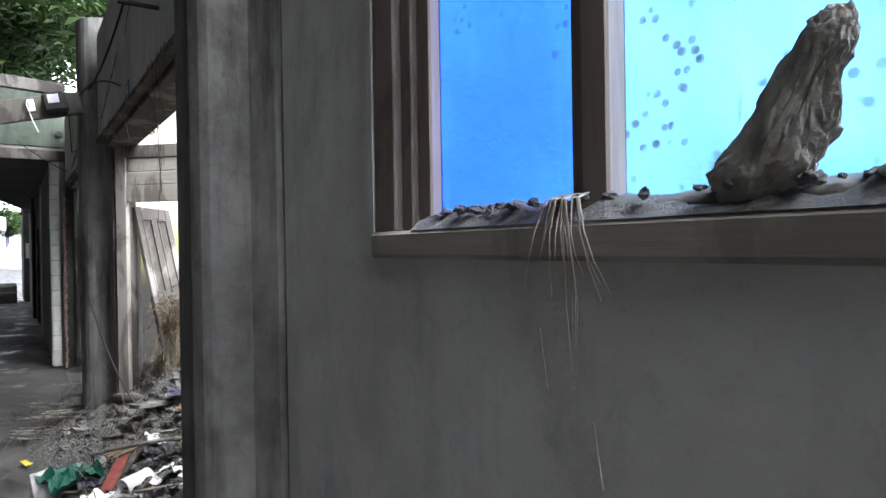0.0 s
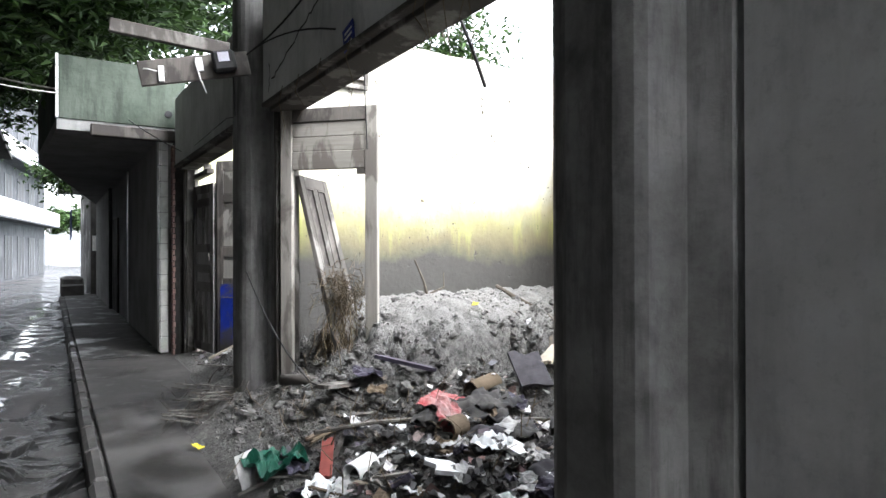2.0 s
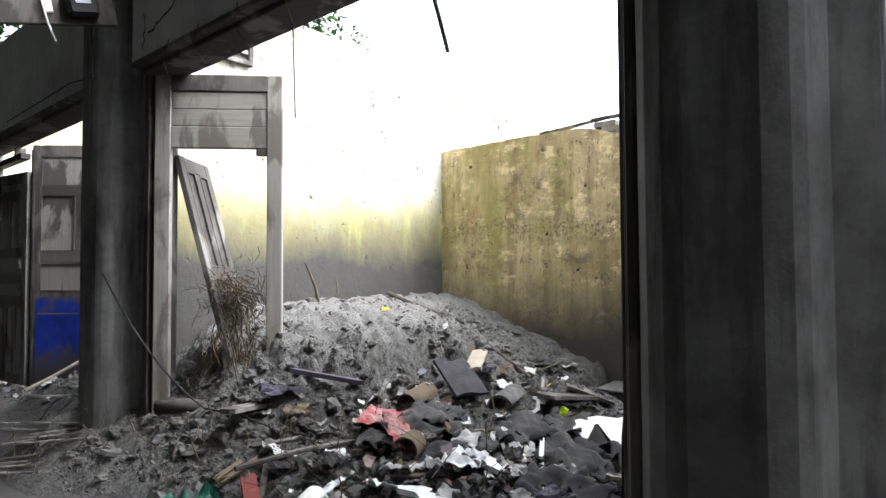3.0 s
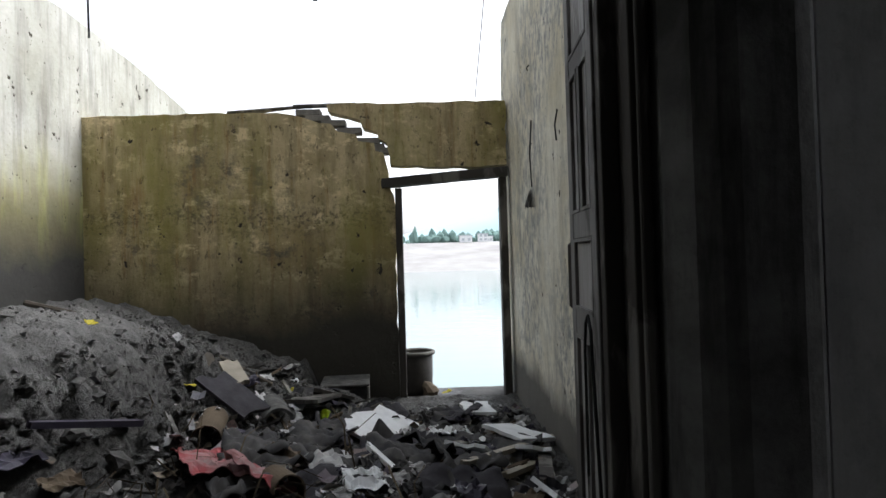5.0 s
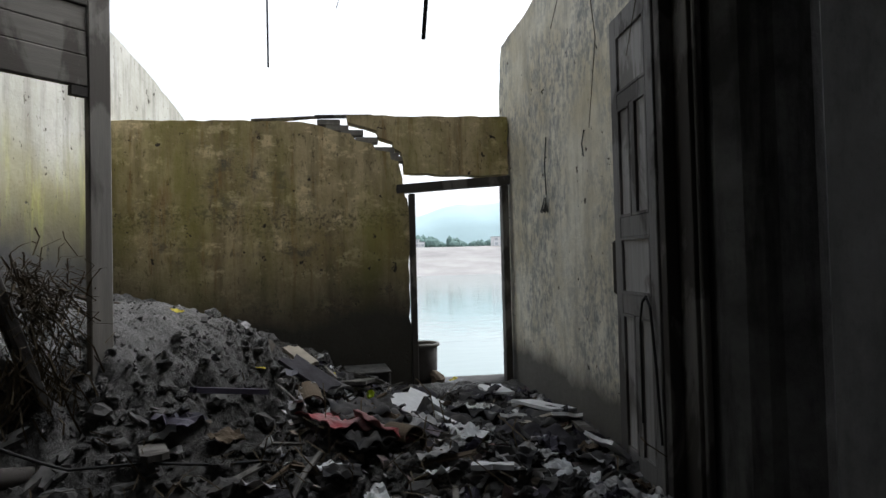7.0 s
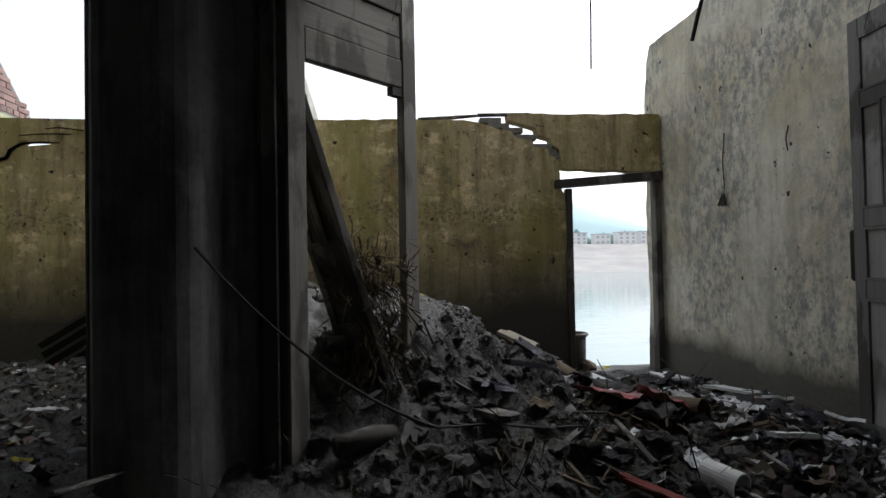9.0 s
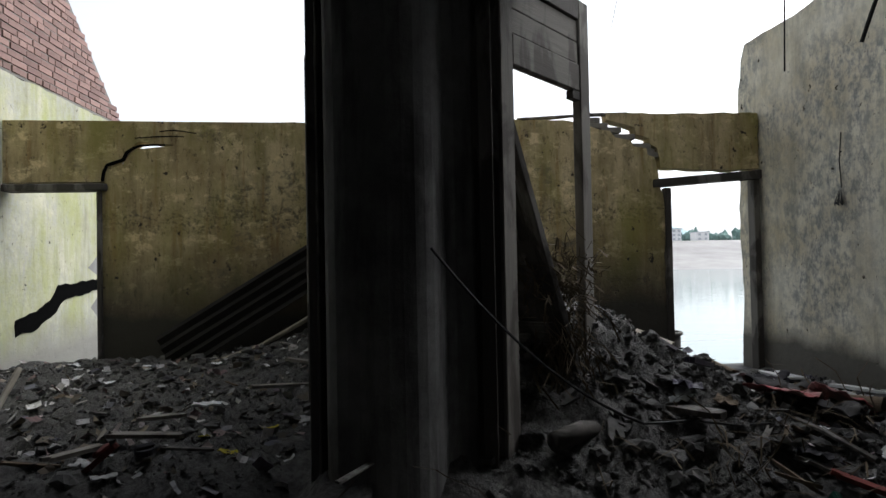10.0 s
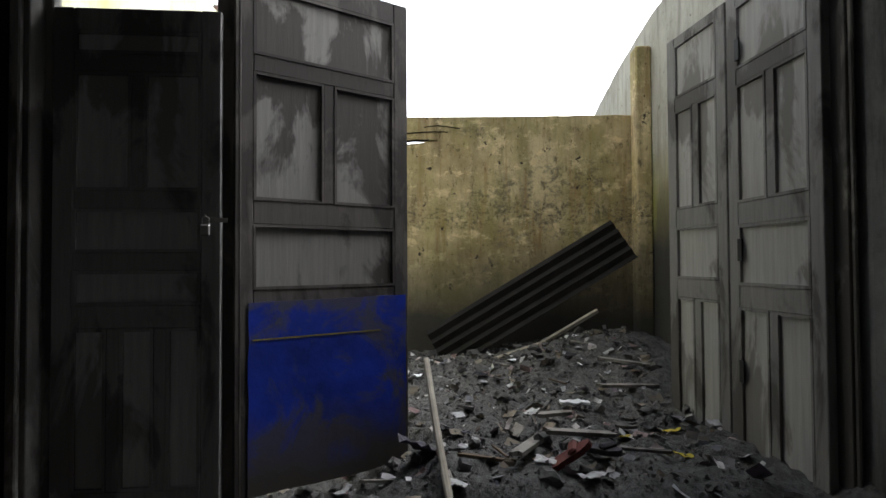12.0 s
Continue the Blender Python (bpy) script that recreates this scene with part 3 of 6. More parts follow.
# first room: the leaf whose lower panels are gone
m, n = frame_axes((0.785, 5.825), (1.362, 5.25), 0.12)
brk = thing("broken_door", m, "weathered wooden door leaf with its lower panels gone", "door")
part("stile", boxed(0, 0.10, -0.025, 0.025, 0, 2.45, bevel=0.005), M_WOOD, brk)
part("stile", boxed(n - 0.10, n, -0.025, 0.025, 0.3, 2.43, bevel=0.005), M_WOOD, brk)
part("top_rail", boxed(0.101, n - 0.101, -0.024, 0.024, 2.32, 2.43, bevel=0.005), M_DOORD, brk)
part("board", boxed(0.101, n - 0.101, -0.012, 0.012, 2.205, 2.318, bevel=0.004), M_WOODX, brk)
part("board", boxed(0.101, n - 0.101, -0.014, 0.012, 2.09, 2.202, bevel=0.004), M_WOODX, brk)
part("bottom_rail", boxed(0.101, n - 0.101, -0.022, 0.022, 1.945, 2.087, bevel=0.005), M_WOODX, brk)
part("gusset", prism([(n - 0.17, -0.02), (n - 0.101, -0.02), (n - 0.101, 0.02), (n - 0.17, 0.02)], 1.90, 1.943), M_DOORD, brk)

# the leaf that leans behind it
d = Vector((0.12, -0.27, -0.95)).normalized()
w = Vector((0.80, 0.50, -0.10)).normalized()
yv = (-d).cross(w).normalized()
w = yv.cross(-d).normalized()
m = Matrix.Identity(4)
for i, col in enumerate((w, yv, -d)):
    m.col[i] = (*col, 0)
m.translation = Vector((0.90, 5.79, 2.03)) + d * 1.75
leaf("leaning_door", m, 0.38, 1.75, [(0.10, 0.45, 1), (0.55, 0.88, 1), (0.97, 1.65, 2)], M_WOODD, M_DOORD, "fallen grey door leaf leaning behind the broken frame", stile=0.055)

# jambs and lintels of the two street openings
def jamb(y0, y1, z1, x0=0.72, name="jamb"):
    bm = bmesh.new()
    box(bm, x0 + 0.06, 0.93, y0, y1, -0.2, z1, 0.004)
    s = 0.25 * (y1 - y0)
    box(bm, x0 + 0.03, x0 + 0.059, y0 + s, y1 - s, -0.2, z1, 0.006)
    return structure(name, bm, M_WOODD, "grooved weathered wooden door jamb", "door frame")


jamb(2.563, 2.635, 2.57)
structure("jamb", boxed(0.90, 0.955, 2.636, 2.70, -0.2, 2.57, bevel=0.004), M_WOODD, "dark inner door jamb beside the column", "door frame")
jamb(5.815, 5.95, 2.57)
jamb(6.575, 6.605, 2.57)
jamb(9.90, 9.995, 2.57)
for y0, y1 in ((2.57, 5.86), (6.64, 9.99)):
    bm = bmesh.new()
    box(bm, 0.70, 0.92, y0, y1, 2.54, 2.597, 0.006)
    box(bm, 0.635, 0.698, y0, y1, 2.565, 2.598, 0.006)
    structure("lintel", bm, M_WOODD, "dark wooden lintel under the concrete beam", "lintel")
structure("jamb", boxed(0.86, 0.95, 9.16, 9.21, 2.42, 2.535), M_DOORD, "dark wooden block over the shut leaf", "door frame")
structure("transom", boxed(0.86, 0.95, 9.0, 9.89, 2.40, 2.46, bevel=0.005), M_DOORD, "dark wooden transom bar over the shut leaf", "door frame")

structure("mullion", boxed(1.008, 1.05, 9.085, 9.195, -0.2, 2.535, bevel=0.004), M_DOORD, "dark wooden post between the door leaves", "door frame")

# back doorway to the river
frameB = thing("door_frame", pose(4.16, 0, 0), "grey wooden door frame sagging under a broken lintel", "door frame")
part("post", boxed(0, 0.1, 3.505, 3.565, -0.1, 1.90, bevel=0.006), M_WOODD, frameB)
part("post", boxed(0, 0.12, 2.57, 2.635, 0.0, 1.978, bevel=0.006), M_WOODD, frameB)
bm = slab("x", -0.02, 0.14, [[(2.56, 1.985), (3.0, 1.957), (3.68, 1.905), (3.685, 1.945), (3.68, 1.985), (3.0, 2.040), (2.56, 2.072)]])
part("head", bm, M_WOODD, frameB)
frameC = thing("door_frame", pose(4.15, 0, 0), "dark wooden door frame in the yard doorway", "door frame")
part("head", boxed(-0.03, 0.14, 9.04, 9.98, 1.93, 2.0, bevel=0.01), M_WOODD, frameC)
part("post", boxed(0, 0.1, 9.09, 9.128, 0.1, 1.928, bevel=0.006), M_WOODD, frameC)

# bricks bared in the crack, and rods lying on the wall's top
for y, z, ry in ((3.80, 2.335, 3), (3.96, 2.43, 5), (4.02, 2.385, -2), (3.76, 2.28, 4), (4.1, 2.50, 6), (4.24, 2.545, 10), (4.0, 2.345, 0), (4.32, 2.60, 4), (3.68, 2.245, 1)):
    tagged(part("loose_brick", boxed(4.20, 4.33, y - 0.11, y + 0.11, z - 0.028, z + 0.028, bevel=0.006), M_BRICK), "loose grey brick bared in the wall's crack", "brick", "bricks in the crack")
for a, b, r in (((4.25, 4.12, 2.675), (4.27, 5.05, 2.625), 0.016), ((4.22, 4.3, 2.665), (4.30, 4.9, 2.62), 0.014), ((4.28, 3.9, 2.68), (4.2, 4.45, 2.65), 0.02)):
    tagged(part("roof_batten", tube([a, b], r), M_WOODD), "dark broken roof batten lying on the wall top", "batten", "battens on the wall")

# broken vent window high in the party wall
vent = thing("vent_window", pose(1.42, 6.285, 2.98), "small broken wooden vent window in the party wall", "window")
part("opening", boxed(0, 0.34, -0.006, 0.0, 0, 0.3), M_DOORD, vent)
for x0, x1, z0, z1 in ((0.0, 0.34, -0.04, 0.0), (0.0, 0.34, 0.30, 0.34), (0.30, 0.34, 0.001, 0.299), (0.0, 0.04, 0.001, 0.299)):
    part("frame", boxed(x0, x1, -0.05, -0.007, z0, z1, bevel=0.004), M_WOODD, vent)
for k in range(3):
    part("slat", boxed(0.045, 0.295, -0.04, -0.015, 0.05 + 0.08 * k, 0.085 + 0.08 * k, bevel=0.003), M_WOOD, vent)

# window of the first room
def glass(name, tint):
    m = bpy.data.materials.new(name)
    m.use_nodes = True
    nt = m.node_tree
    nt.nodes.clear()
    o, mix, tr, gl = (nt.nodes.new("ShaderNode" + k) for k in ("OutputMaterial", "MixShader", "BsdfTransparent", "BsdfGlossy"))
    c = blend(nt, tint, (0.10, 0.08, 0.06), calc(nt, "MULTIPLY", ramp(nt, tex(nt, 38, kind="ShaderNodeTexVoronoi"), [(0.24, (1, 1, 1)), (0.30, (0, 0, 0))]), ramp(nt, tex(nt, 9, 4, 0.6), [(0.48, (0, 0, 0)), (0.54, (1, 1, 1))])))
    c = blend(nt, c, tuple(v * 0.72 for v in tint), ramp(nt, tex(nt, 1.8, 5, 0.6, (1, 1, 0.5)), [(0.35, (1, 1, 1)), (0.65, (0, 0, 0))]))
    c = blend(nt, c, (0.16, 0.14, 0.13), calc(nt, "MULTIPLY", ramp(nt, tex(nt, 14, 9, 0.75, (1, 1, 0.35)), [(0.60, (0, 0, 0)), (0.75, (1, 1, 1))]), 0.4))
    nt.links.new(c, tr.inputs[0])
    gl.inputs["Roughness"].default_value = 0.08
    mix.inputs[0].default_value = 0.04
    nt.links.new(tr.outputs[0], mix.inputs[1]), nt.links.new(gl.outputs[0], mix.inputs[2])
    nt.links.new(mix.outputs[0], o.inputs[0])
    return m


M_GLASS1, M_GLASS2 = glass("blue_glass", (0.19, 0.40, 0.95)), glass("pale_blue_glass", (0.36, 0.60, 0.88))
win = tagged(thing("window_1", pose(0, 0, 0), "brown wooden window with blue panes and a muddy sill", "window"), kind="structure")
for y0, y1, x0, x1 in ((1.105, 1.16, 0.85, 0.886), (1.162, 1.21, 0.835, 0.886), (1.212, 1.315, 0.815, 0.886)):
    part("window_frame", boxed(x0, x1, y0, y1, 1.686, 3.0, bevel=0.005), M_WINW, win)
for y0, y1, x0, x1 in ((0.638, 0.672, 0.85, 0.886), (0.578, 0.636, 0.835, 0.886)):
    part("mullion", boxed(x0, x1, y0, y1, 1.687, 3.0, bevel=0.005), M_WINW, win)
part("mullion", boxed(0.84, 0.886, 0.0, 0.08, 1.687, 3.0, bevel=0.005), M_WINW, win)
part("mullion", boxed(0.84, 0.886, -0.62, -0.54, 1.687, 3.0, bevel=0.005), M_WINW, win)
part("window_head", boxed(0.82, 0.95, -1.3, 1.30, 3.001, 3.06), M_WINW, win)
sill = part("window_sill", boxed(0.797, 0.96, -1.3, 1.312, 1.622, 1.688, bevel=0.009), wood("sill_wood", (0.34, 0.315, 0.285), (0.2, 0.18, 0.16), "y"), win)
for y0, y1, mt in ((0.672, 1.105, M_GLASS1), (0.08, 0.578, M_GLASS2), (-0.54, 0.0, M_GLASS2), (-1.3, -0.62, M_GLASS1)):
    pane = part("pane", boxed(0.878, 0.882, y0, y1, 1.69, 3.0), mt, win)
    pane.visible_shadow = False
structure("window_edge", boxed(0.812, 0.819, 1.316, 1.356, 1.625, 3.05, bevel=0.002), M_FRONT, "flaking plaster margin beside the window", "trim")

# ---- the street beyond ----
M_TILE = plain("white_tile", (0.62, 0.62, 0.60), 0.35, 0.25, 8)
M_RED = plain("old_red_brick", (0.32, 0.19, 0.165), 0.95, 0.35, 6)
M_DARK = plain("dark_opening", (0.03, 0.03, 0.032), 0.5, 0.3, 5)
M_PALE = plain("pale_facade", (0.15, 0.156, 0.166), 0.8, 0.2, 2)

house = thing("grey_house", pose(0.5, 10.2, 0), "grey rendered house with white tiled corners and a balcony", "house")
part("wall", boxed(0, 6.0, 0.03, 4.2, -0.2, 3.1), M_HOUSE, house)
part("wall", boxed(0.02, 6.0, 4.2, 8.5, -0.2, 3.1), M_HOUSE, house)
part("wall", boxed(-0.05, 6.0, 8.6, 14.0, -0.2, 3.1), M_HOUSE, house)
for y0, n, x in ((0.0, 14, -0.01), (4.22, 14, 0.0), (8.25, 14, -0.05)):
    for k in range(n):
        if y0 == 0.0:
            part("corner_tile", boxed(x, x + 0.10, y0 + 0.002, y0 + 0.027, 0.02 + k * 0.216, 0.02 + k * 0.216 + 0.208, bevel=0.003), M_TILE, house)
        part("corner_tile", boxed(x - 0.016, x - 0.001, y0 + 0.03, y0 + 0.22, 0.02 + k * 0.216, 0.02 + k * 0.216 + 0.208, bevel=0.003), M_TILE, house)
part("door", boxed(-0.02, 0.04, 6.6, 7.9, 0.0, 2.2, bevel=0.01), M_DOORD, house)
part("downpipe", tube([(-0.06, 7.98, 0.0), (-0.06, 7.98, 3.05)], 0.04, 8), M_DARK, house)
balc = prism([(0.2, 0.04), (-1.22, 0.04), (-1.48, 3.7), (0.0, 14.5)], 3.0, 3.14)
part("balcony_slab", balc, M_HOUSE, house)
part("parapet", boxed(-1.2, 0.32, 0.02, 0.10, 3.141, 3.96, bevel=0.006), M_BALC, house)
bm = prism([(-1.22, 0.11), (-1.48, 3.7), (-0.1, 14.5), (0.0, 14.4), (-1.38, 3.7), (-1.12, 0.11)], 3.141, 3.98)
part("parapet", bm, M_BALC, house)
for k in range(5):
    part("edge_tile", boxed(-1.235, -1.2, 0.0, 0.105, 3.15 + k * 0.165, 3.15 + k * 0.165 + 0.158, bevel=0.003), M_TILE, house)
part("drain_hole", tube([(0.1, 0.021, 3.33), (0.1, 0.0, 3.33)], 0.05, 10), M_DARK, house)
tagged(part("timber_beam", boxed(-0.35, 0.72, 10.05, 10.19, 2.93, 3.08, bevel=0.01), M_DOORD), "weathered timber beam under the balcony edge", "beam")
tagged(part("notice", boxed(0.35, 0.58, 24.33, 24.36, 1.45, 1.95), M_WHITE), "white paper notice on a far wall", "notice")

# brick end of the second room's front
endpier = thing("brick_pier", pose(0.62, 10.055, 0), "rough red brick pier beside the tiled corner", "pier", kind="structure")
part("core", boxed(0.03, 0.27, 0.0, 0.13, -0.2, 2.92), M_CONC, endpier)
for k in range(38):
    z = 0.0 + k * 0.076
    for i in range(2):
        b_ = part("brick", boxed(0.0 if i == 0 else 0.001, 0.03 + 0.01 * ((k + i) % 2), -0.012 + 0.075 * i, 0.055 + 0.075 * i, z, z + 0.066, bevel=0.004), M_RED, endpier)

# far row of the street
def street_house(x0, x1, y0, y1, h, mat, label, floors, side=1, m=None, rail=None):
    hs = thing("street_house", m or pose(0, 0, 0), label, "house", "houses down the street")
    part("wall", boxed(x0, x1, y0, y1, -0.2, h), mat, hs)
    xf = x1 if side > 0 else x0
    for f in range(floors):
        z = 1.0 + f * 3.1
        n = int((y1 - y0) / 2.6)
        for k in range(n):
            yc = y0 + (k + 0.5) * (y1 - y0) / n
            z0, z1 = (z, z + 1.5) if f else (0.0, 2.3)
            wd = part("window", boxed(xf - 0.03, xf + 0.02 * side + 0.01, yc - 0.75, yc + 0.75, z0, z1), M_DARK, hs)
            for q in (-0.75, 0.0, 0.75):
                part("window_frame", boxed(xf + 0.031, xf + 0.06, yc + q - 0.03, yc + q + 0.03, z0, z1), M_PALE, wd)
        if f:
            part("ledge", boxed(xf - 0.01, xf + 0.9 * side, y0, y1, z - 1.05, z - 0.95), mat, hs)
            part("parapet", boxed(xf + 0.82 * side, xf + 0.9 * side, y0, y1, z - 0.949, z - 0.1), rail or M_PALE, hs)
    part("roof", boxed(x0 - 0.3, x1 + 0.4, y0 - 0.3, y1 + 0.3, h + 0.001, h + 0.15), M_HOUSE, hs)
    return hs


street_house(-9, 0, 0, 17, 10.5, M_SOOTY, "grey three-storey house with white balconies and dark windows", 3, m=pose(-3.9, 34.0, 0, 0, 0, -9), rail=M_WHITE)
street_house(-13, -3.4, 53, 59, 11, M_PALE, "pale three-storey house with rows of windows", 3)
street_house(-14, -4.0, 60, 82, 12.5, M_PALE, "tall pale house far down the street", 4)
low = thing("street_house", pose(0, 0, 0), "low weathered house with a sagging roof edge", "house", "houses down the street")
part("wall", boxed(0.3, 6, 24.4, 33, -0.2, 4.0), M_CONC, low)
part("roof", boxed(-0.6, 6.2, 24.3, 33.4, 4.001, 4.2, bevel=0.03), M_HOUSE, low)
structure("wall_far", boxed(-14, 8, 84, 84.4, -0.3, 3.4), M_PALE, "pale wall closing the far end of the street", "wall")
for k, (y, z) in enumerate(((28.2, 1.9), (29.0, 2.0))):
    tagged(part("laundry", slab("x", -0.2 + 0.05 * k, 0.03, [ragged(rect(y, y + 0.7, z, z + 1.1), 0.05, 0.2)]), plain("navy_cloth", (0.03, 0.035, 0.07), 0.9)), "dark blue cloth hung out to dry", "laundry", "laundry on a line")
heap = thing("rubble_heap", pose(0, 24.0, 0), "dark heap of stones by a far doorway", "rubble")
for k in range(7):
    part("block", boxed(-0.55 + 0.05 * (k % 3), 0.1, k * 0.45, 0.4 + k * 0.45, -0.14, 0.35 + 0.2 * (k % 2), bevel=0.05), M_CONC, heap)

# creeper hanging over the low roof's edge
def creeper(name, at, spread, n, seed, label):
    rs = random.Random(seed)
    bmv = bmesh.new()
    for k in range(n):
        p = Vector(at) + Vector((rs.gauss(0, spread[0]), rs.gauss(0, spread[1]), -abs(rs.gauss(0, spread[2])) + 0.15))
        q = Euler((rs.uniform(-1.2, 1.2), rs.uniform(-1.2, 1.2), rs.uniform(0, 6.3))).to_matrix()
        z = rs.uniform(0.05, 0.11)
        vs = [bmv.verts.new(p + q @ Vector(c)) for c in ((0, -z, 0), (z * 0.5, 0, 0.02), (0, z, -0.02), (-z * 0.5, 0, 0.02))]
        bmv.faces.new(vs)
    tagged(part(name, bmv, M_LEAF), label, "plant", kind="stuff")


# brick gable rising on the end wall, laid brick by brick
gable = thing("brick_gable", pose(0, 10.0, 0), "stepped gable of bare red bricks on the end wall", "gable", kind="structure")
shared = {}
def brick_at(parent, x, y, z, l, mat):
    if l not in shared:
        bmx = boxed(0, l, 0, 0.15, 0, 0.062, bevel=0.004)
        bmesh.ops.recalc_face_normals(bmx, faces=bmx.faces)
        me = bpy.data.meshes.new("brick")
        bmx.to_mesh(me), bmx.free()
        me.materials.append(mat)
        shared[l] = me
    ob = new("brick", shared[l])
    ob.parent = parent
    ob.matrix_basis = pose(x, y, z, 0, random.uniform(-0.6, 0.6), random.uniform(-1.2, 1.2))


def gable_right(z):
    return 6.62 - (z - 3.1) * 1.12 if z > 3.35 else 6.58


part("mortar", slab("y", 0.012, 0.13, [[(3.2, 3.1), (6.4, 3.1), (6.4, 3.35), (4.9, 4.7), (3.2, 4.7)]]), plain("mortar", (0.24, 0.23, 0.21), 0.95), gable)
rowk, z = 0, 3.13
while z < 4.7:
    right = gable_right(z) + random.uniform(-0.05, 0.05)
    x = right
    while x > 3.3:
        l = 0.24 if rowk % 4 else 0.115
        brick_at(gable, x - l, random.uniform(-0.006, 0.006), z, l, M_RED)
        x -= l + 0.012
    z += 0.074
    rowk += 1
# bricks vary one from another
nt = M_RED.node_tree
bs = nt.nodes["Principled BSDF"]
oi = nt.nodes.new("ShaderNodeObjectInfo")
src = bs.inputs["Base Color"].links[0].from_socket
nt.links.new(blend(nt, src, blend(nt, (0.13, 0.11, 0.105), (0.42, 0.30, 0.26), oi.outputs["Random"]), 0.45), bs.inputs["Base Color"])
M_VOID = plain("crack_black", (0.006, 0.006, 0.006), 1.0, 0.3, 20)
M_VOID.node_tree.nodes["Principled BSDF"].inputs["Specular IOR Level"].default_value = 0.0
crackw = [(4.36, 0.70), (4.7, 0.76), (4.95, 0.86), (5.1, 1.02), (5.95, 1.06), (5.95, 0.93), (5.2, 0.84), (5.0, 0.70), (4.7, 0.58), (4.36, 0.54)]
tagged(part("crack", slab("y", 9.99, 0.008, [ragged(crackw, 0.03, 0.05)]), M_VOID), "dark jagged crack across the pale yard wall", "crack", kind="structure")

for poly in ([(9.10, 2.02), (9.085, 2.12), (9.05, 2.19), (8.96, 2.22), (8.90, 2.24), (8.87, 2.31), (8.80, 2.35), (8.74, 2.372), (8.5, 2.375), (8.5, 2.362), (8.74, 2.35), (8.79, 2.325), (8.84, 2.29), (8.875, 2.215), (8.95, 2.19), (9.03, 2.165), (9.055, 2.11), (9.07, 2.02)],
             [(8.78, 2.44), (8.5, 2.455), (8.32, 2.45), (8.32, 2.442), (8.5, 2.445), (8.78, 2.432)],
             [(8.55, 2.50), (8.42, 2.515), (8.2, 2.485), (8.2, 2.475), (8.42, 2.505), (8.55, 2.492)]):
    tagged(part("crack", slab("x", 4.178, 0.006, [ragged(poly, 0.008, 0.04)]), M_VOID), "dark jagged crack stepping up the ochre wall", "crack", kind="structure")

# ---- trees ----
def leaf_material(name, a, b_):
    m, nt, b = start(name)
    oi = nt.nodes.new("ShaderNodeNewGeometry")
    c = ramp(nt, oi.outputs["Random Per Island"], [(0.0, a), (1.0, b_)])
    finish(nt, b, c, 0.5)
    b.inputs["Transmission Weight"].default_value = 0.0
    tl, mx = nt.nodes.new("ShaderNodeBsdfTranslucent"), nt.nodes.new("ShaderNodeMixShader")
    nt.links.new(c, tl.inputs[0])
    mx.inputs[0].default_value = 0.14
    out = nt.nodes["Material Output"]
    nt.links.new(b.outputs[0], mx.inputs[1]), nt.links.new(tl.outputs[0], mx.inputs[2]), nt.links.new(mx.outputs[0], out.inputs[0])
    return m


M_LEAF = leaf_material("leaves", (0.007, 0.017, 0.004), (0.032, 0.062, 0.013))
M_BARK = plain("bark", (0.10, 0.085, 0.07), 0.95, 0.5, 8, bump=0.7)


def tree(name, base, tips, radius, leaves, clump, label, size=0.11, seed=1, trunk=0.28):
    """A trunk with limbs to each tip and leaves in clumps along and round the limbs' ends."""
    rnd = random.Random(seed)
    t = thing(name, pose(*base), label, "tree")
    b0 = Vector(base)
    fork = Vector((0.2, 0.1, 3.6))
    part("trunk", tube([(0, 0, -0.3), (0.05, 0.05, 1.5), tuple(fork)], trunk, 10, 0.7), M_BARK, t, smooth=True)
    bmL = bmesh.new()
    for tip in tips:
        tp = Vector(tip) - b0
        mid = fork.lerp(tp, 0.5) + Vector((rnd.uniform(-0.4, 0.4), rnd.uniform(-0.4, 0.4), 0.5))
        part("limb", tube([fork, fork.lerp(mid, 0.5) + Vector((0, 0, 0.2)), mid, mid.lerp(tp, 0.6), tp], trunk * 0.42, 6, 0.15), M_BARK, t)
        cents = [mid.lerp(tp, rnd.uniform(0.1, 1.15)) + Vector([rnd.gauss(0, radius) * k for k in (1, 1, 0.6)]) for _ in range(clump)]
        for c in cents:
            for _ in range(leaves):
                p = c + Vector([rnd.gauss(0, 0.26) for _ in range(3)])
                q = Euler((rnd.uniform(-0.9, 0.9), rnd.uniform(-0.9, 0.9), rnd.uniform(0, 6.3))).to_matrix()
                s = size * rnd.uniform(0.6, 1.3)
                v = [bmL.verts.new(p + q @ Vector(k)) for k in ((0, -s, 0), (s * 0.42, -s * 0.1, 0.02), (0, s, -0.03), (-s * 0.42, -s * 0.1, 0.02))]
                bmL.faces.new((v[0], v[1], v[2])), bmL.faces.new((v[0], v[2], v[3]))
    me = bpy.data.meshes.new("crown")
    bmL.to_mesh(me), bmL.free()
    me.materials.append(M_LEAF)
    new("crown", me).parent = t
    return t


